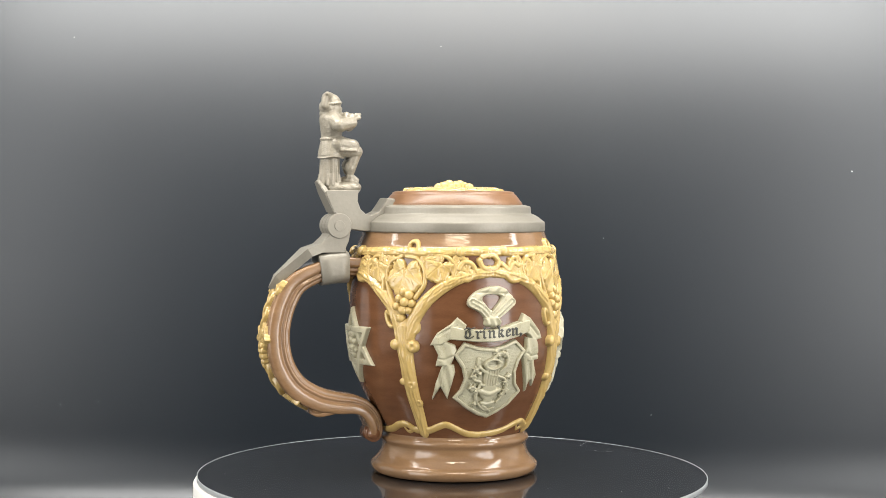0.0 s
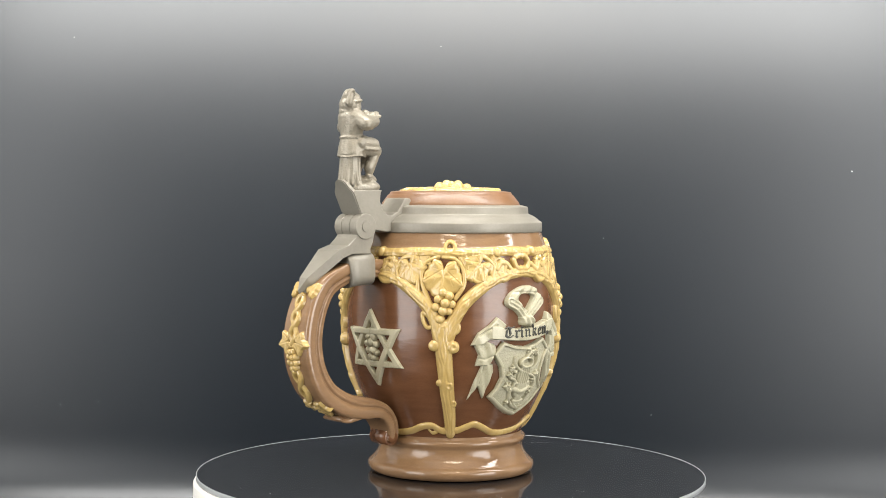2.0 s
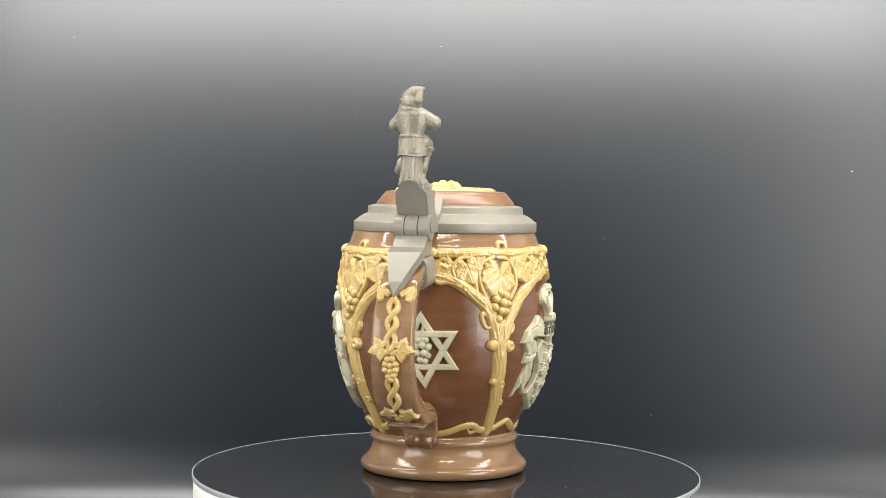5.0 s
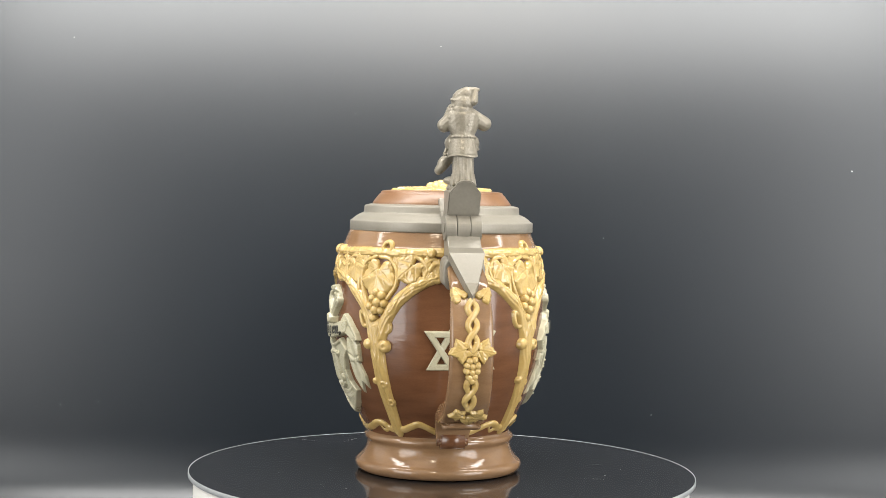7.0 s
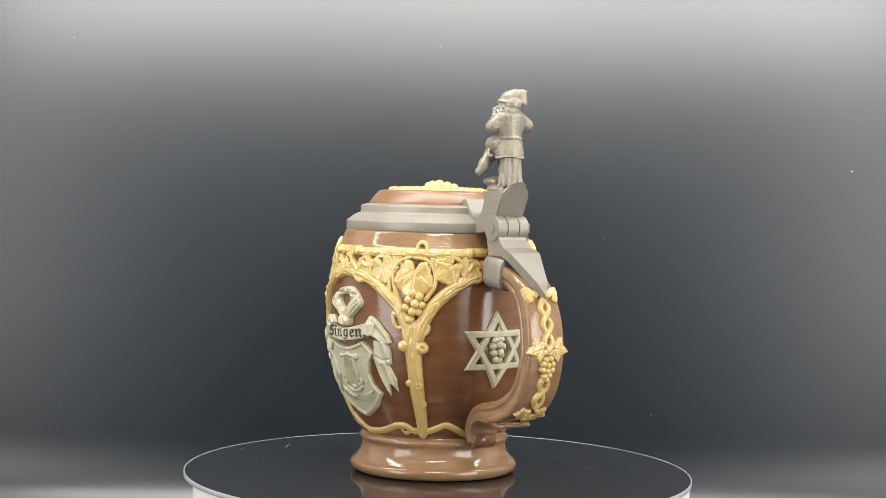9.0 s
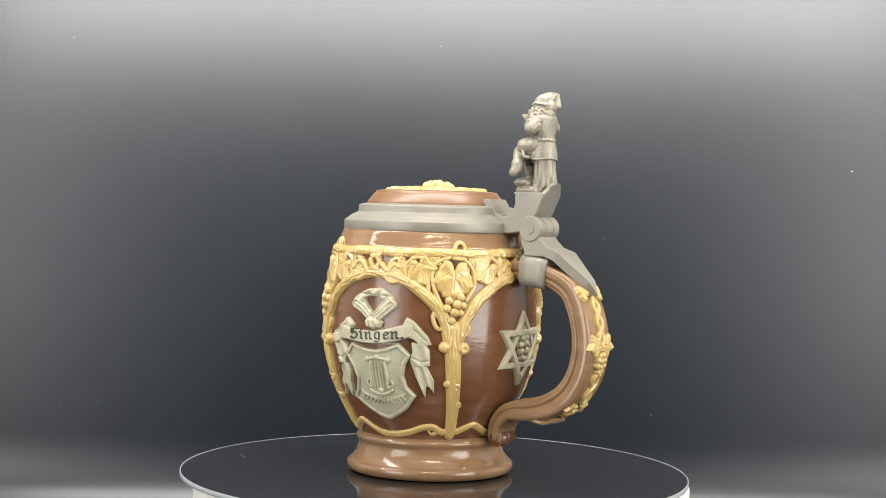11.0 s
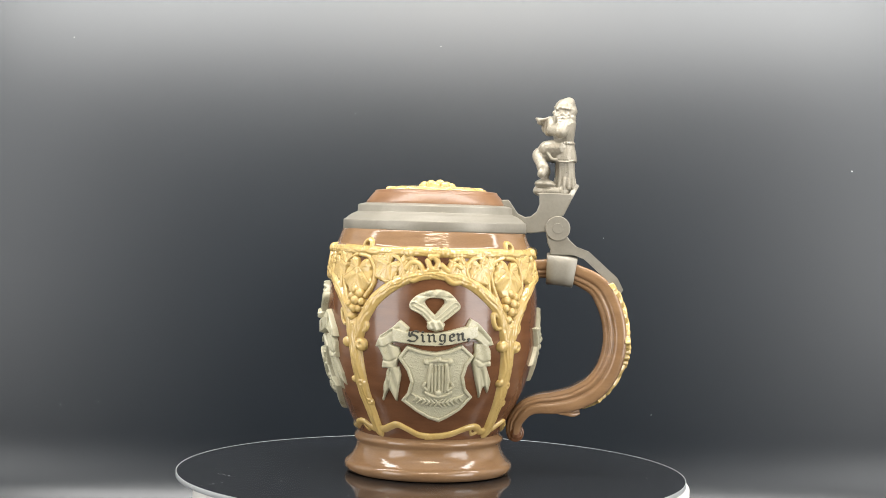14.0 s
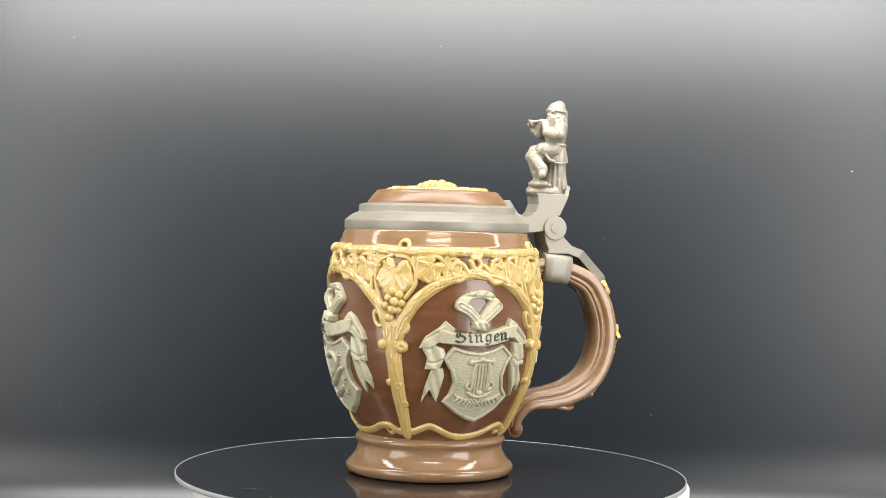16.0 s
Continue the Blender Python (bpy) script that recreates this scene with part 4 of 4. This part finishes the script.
    for k in range(24):
        a = 2 * math.pi * k / 24
        blob((-70.7 + 5.5 * math.cos(a), 0.6 + 6.0 * math.sin(a), 176.9), (0.8, 0.8, 0.8))
    # head with face, beard and curls
    blob((-70.4, 1.4, 193.0), (5.0, 5.4, 5.0))
    for k in range(9):
        limb((-67.0 + 0.5 * (k % 3), -0.4 + 0.9 * k, 191.4 - 0.3 * (k % 4)), (-65.8 + 0.6 * (k % 2), 0.4 + 0.85 * k, 184.8 + 0.5 * abs(k - 4)), 1.3, 0.8)
    for k in range(16):
        blob((-72.6 + 1.7 * (k % 4) + 0.5 * math.sin(5 * k), 6.0 + 0.5 * (k % 4) + 0.6 * (k // 4), 191.6 - 1.7 * (k // 4) + 0.5 * math.cos(3 * k)), (1.15, 1.1, 1.0))
    blob((-65.4, 3.4, 193.2), (1.2, 1.0, 1.2))
    blob((-66.2, 1.4, 192.4), (1.3, 1.2, 1.1))
    blob((-66.8, 5.4, 192.4), (1.3, 1.2, 1.1))
    limb((-66.2, 0.6, 195.0), (-66.8, 5.8, 195.0), 0.75, 0.75)
    # pointed cap: brim, crown, and the tail folded over
    for k in range(26):
        a = 2 * math.pi * k / 26
        blob((-70.8 + 5.1 * math.cos(a), 1.2 + 5.4 * math.sin(a), 195.4 + 0.8 * math.cos(a)), (0.7, 0.8, 0.7))
    limb((-70.8, 1.2, 195.6), (-73.0, -0.4, 198.4), 5.4, 3.5)
    limb((-72.8, -0.6, 198.8), (-74.4, -4.4, 200.0), 3.0, 1.7)
    limb((-74.4, -4.4, 200.2), (-74.8, -6.2, 200.4), 1.5, 0.8)
    limb((-75.0, -4.6, 198.8), (-75.8, -3.8, 194.4), 1.5, 2.1)
    blob((-72.8, 0.8, 193.8), (4.6, 5.2, 4.6))
    blob((-73.2, 1.6, 190.4), (3.8, 4.8, 3.2))
    # arms, cuffs and fingers on the pipe
    limb((-70.6, -2.6, 187.6), (-69.4, -10.2, 183.8), 4.3, 3.8)
    limb((-69.4, -10.2, 183.8), (-61.6, -6.2, 185.4), 3.8, 3.1)
    limb((-62.6, -6.4, 184.8), (-60.8, -3.8, 188.4), 3.0, 2.2)
    limb((-62.8, -4.6, 183.6), (-63.2, -0.8, 189.2), 2.8, 2.4)
    limb((-70.6, 4.2, 187.4), (-68.8, 9.8, 182.6), 4.3, 3.7)
    limb((-68.8, 9.8, 182.6), (-64.2, 4.6, 183.8), 3.6, 2.9)
    limb((-64.4, 5.0, 183.8), (-63.6, 2.6, 188.4), 2.7, 2.0)
    for k in range(4):
        limb((-60.8 + 0.9 * k, -4.4 + 0.6 * k, 187.6), (-58.6 + 0.9 * k, -3.4 + 0.5 * k, 190.2), 0.85, 0.7)
    limb((-60.4, -4.6, 187.4), (-57.0, -5.2, 188.2), 1.3, 0.9)
    limb((-65.6, 3.6, 190.8), (-57.0, -3.4, 189.2), 0.8, 0.9)
    me = bpy.data.meshes.new("figurine")
    me.from_pydata(verts, [], faces)
    me.update()
    me.materials.append(CAST)
    ob = put("figurine", smooth(me), STEIN, "cast pewter gnome figurine playing a pipe on a tree stump", pose(0.0022, 0.0003, 0.0006))
    r = ob.modifiers.new("cast", "REMESH")
    r.mode, r.voxel_size, r.use_smooth_shade = "VOXEL", 0.00032, True
    s = ob.modifiers.new("soft", "SMOOTH")
    s.factor, s.iterations = 0.5, 3


figurine()


# ---- dust and scratches ----
def flecks(name, spots, place, parent, label):
    """Tiny irregular flakes lying on a surface; spots are (a, b, size)."""
    rng = random.Random(7)
    verts, faces = [], []
    for a, b, size in spots:
        n, first = rng.randint(5, 7), len(verts)
        turn, long = rng.uniform(0, 6.28), rng.uniform(1.0, 2.0)
        for lift, grow in ((0.0, 1.0), (0.02, 0.7)):
            for k in range(n):
                w = 6.283 * k / n
                x, y = 0.62 * size * grow * long * math.cos(w) * rng.uniform(0.8, 1.2), 0.62 * size * grow * math.sin(w) * rng.uniform(0.8, 1.2)
                verts.append(place(a + x * math.cos(turn) - y * math.sin(turn), b + x * math.sin(turn) + y * math.cos(turn), 0.01 + lift))
        faces += [tuple(first + n + k for k in range(n))] + [(first + k, first + (k + 1) % n, first + n + (k + 1) % n, first + n + k) for k in range(n)]
    tagged(put(name, mesh_of(name, verts, faces, DUST, False), parent, label), kind="stuff")


def dust():
    rng = random.Random(11)
    marked = [(35.5, -61.7, 0.55), (-120.9, 14.3, 0.35), (-115.7, -6.7, 0.4), (-105.2, -36.8, 0.3), (-60.8, 52.2, 0.25), (58.0, -45.9, 0.3), (68.7, -78.8, 0.3), (96.0, -73.8, 0.35), (26.8, 91.0, 0.3), (-50.0, 64.9, 0.3), (55.9, -90.5, 0.3), (2.5, -98.5, 0.3),
              (-16.8, -86.7, 0.4), (-25.7, -74.2, 0.4), (-33.3, -103.5, 0.25), (111.4, 30.3, 0.35), (65.5, 11.7, 0.35), (68.6, 58.6, 0.45), (-118.8, 21.7, 0.3), (-57.1, 63.6, 0.3)]
    for _ in range(34):
        r, a = 132 * math.sqrt(rng.random()), rng.uniform(0, 6.28)
        if r > 50:
            marked.append((r * math.cos(a), r * math.sin(a), rng.uniform(0.08, 0.2)))
    flecks("dust", marked, lambda x, y, z: (x * 0.001, y * 0.001, z * 0.001), DISC, "pale dust flecks")
    # scratches: thin raised slivers
    lines = [(95.2, 70.3, 108.4, 90.8), (15.5, -81.8, 20.0, -92.0), (-26, -78, -30, -85), (106.9, 45.1, 91.5, 54.5)]
    verts, faces = [], []
    for x0, y0, x1, y1 in lines:
        d = Vector((x1 - x0, y1 - y0)).normalized()
        for k in range(4):
            a, b = k / 4 + 0.02, k / 4 + rng.uniform(0.1, 0.2)
            i = len(verts)
            for t, s in ((a, -1), (b, -1), (b, 1), (a, 1)):
                verts.append(((x0 + (x1 - x0) * t - d.y * 0.06 * s) * 0.001, (y0 + (y1 - y0) * t + d.x * 0.06 * s) * 0.001, 0.00005))
            faces.append((i, i + 1, i + 2, i + 3))
    tagged(put("scratch", mesh_of("scratch", verts, faces, DUST, False), DISC, "fine pale scratches"), kind="stuff")
    wall = [(0.3337, 0.1786, 0.7), (-0.2835, -0.0198, 0.45), (-0.3149, -0.0227, 0.4), (0.1721, -0.0244, 0.5), (0.1307, 0.1209, 0.4), (-0.0053, 0.2764, 0.4), (-0.0745, 0.2205, 0.35), (-0.3063, 0.2798, 0.35)]
    flecks("backdrop_dust", [(x * 1000, z * 1000, s) for x, z, s in wall], lambda x, z, h: (x * 0.001, 0.4498 - h * 0.001, z * 0.001), BACKDROP, "pale dust flecks on the sheet")


dust()


# ---- the turning: one even turn of the table carries disc and stein along ----
def motions():
    lean = Matrix(((1, 0, -0.01024, 0), (0, 1, -0.00462, 0), (0.01024, 0.00462, 1, 0), (0, 0, 0, 1)))
    lean = lean.to_quaternion().to_matrix().to_4x4()
    turns = [(0, 13.06), (2, 35.87), (4, 58.9), (6, 82.1), (8, 105.1), (10, 127.75), (12, 149.8), (14, 171.75), (16, 193.94)]
    for thing, at in ((TURNTABLE, pose(0, 0, 0)), (DISC, pose(0.0057, -0.0006, 0)), (STEIN, pose(0.00724, 0.00154, 0.0002, 0, 0, 5.0))):
        walk(thing, [(t, pose(0, 0, 0, 0, 0, a) @ lean @ at) for t, a in turns])


motions()
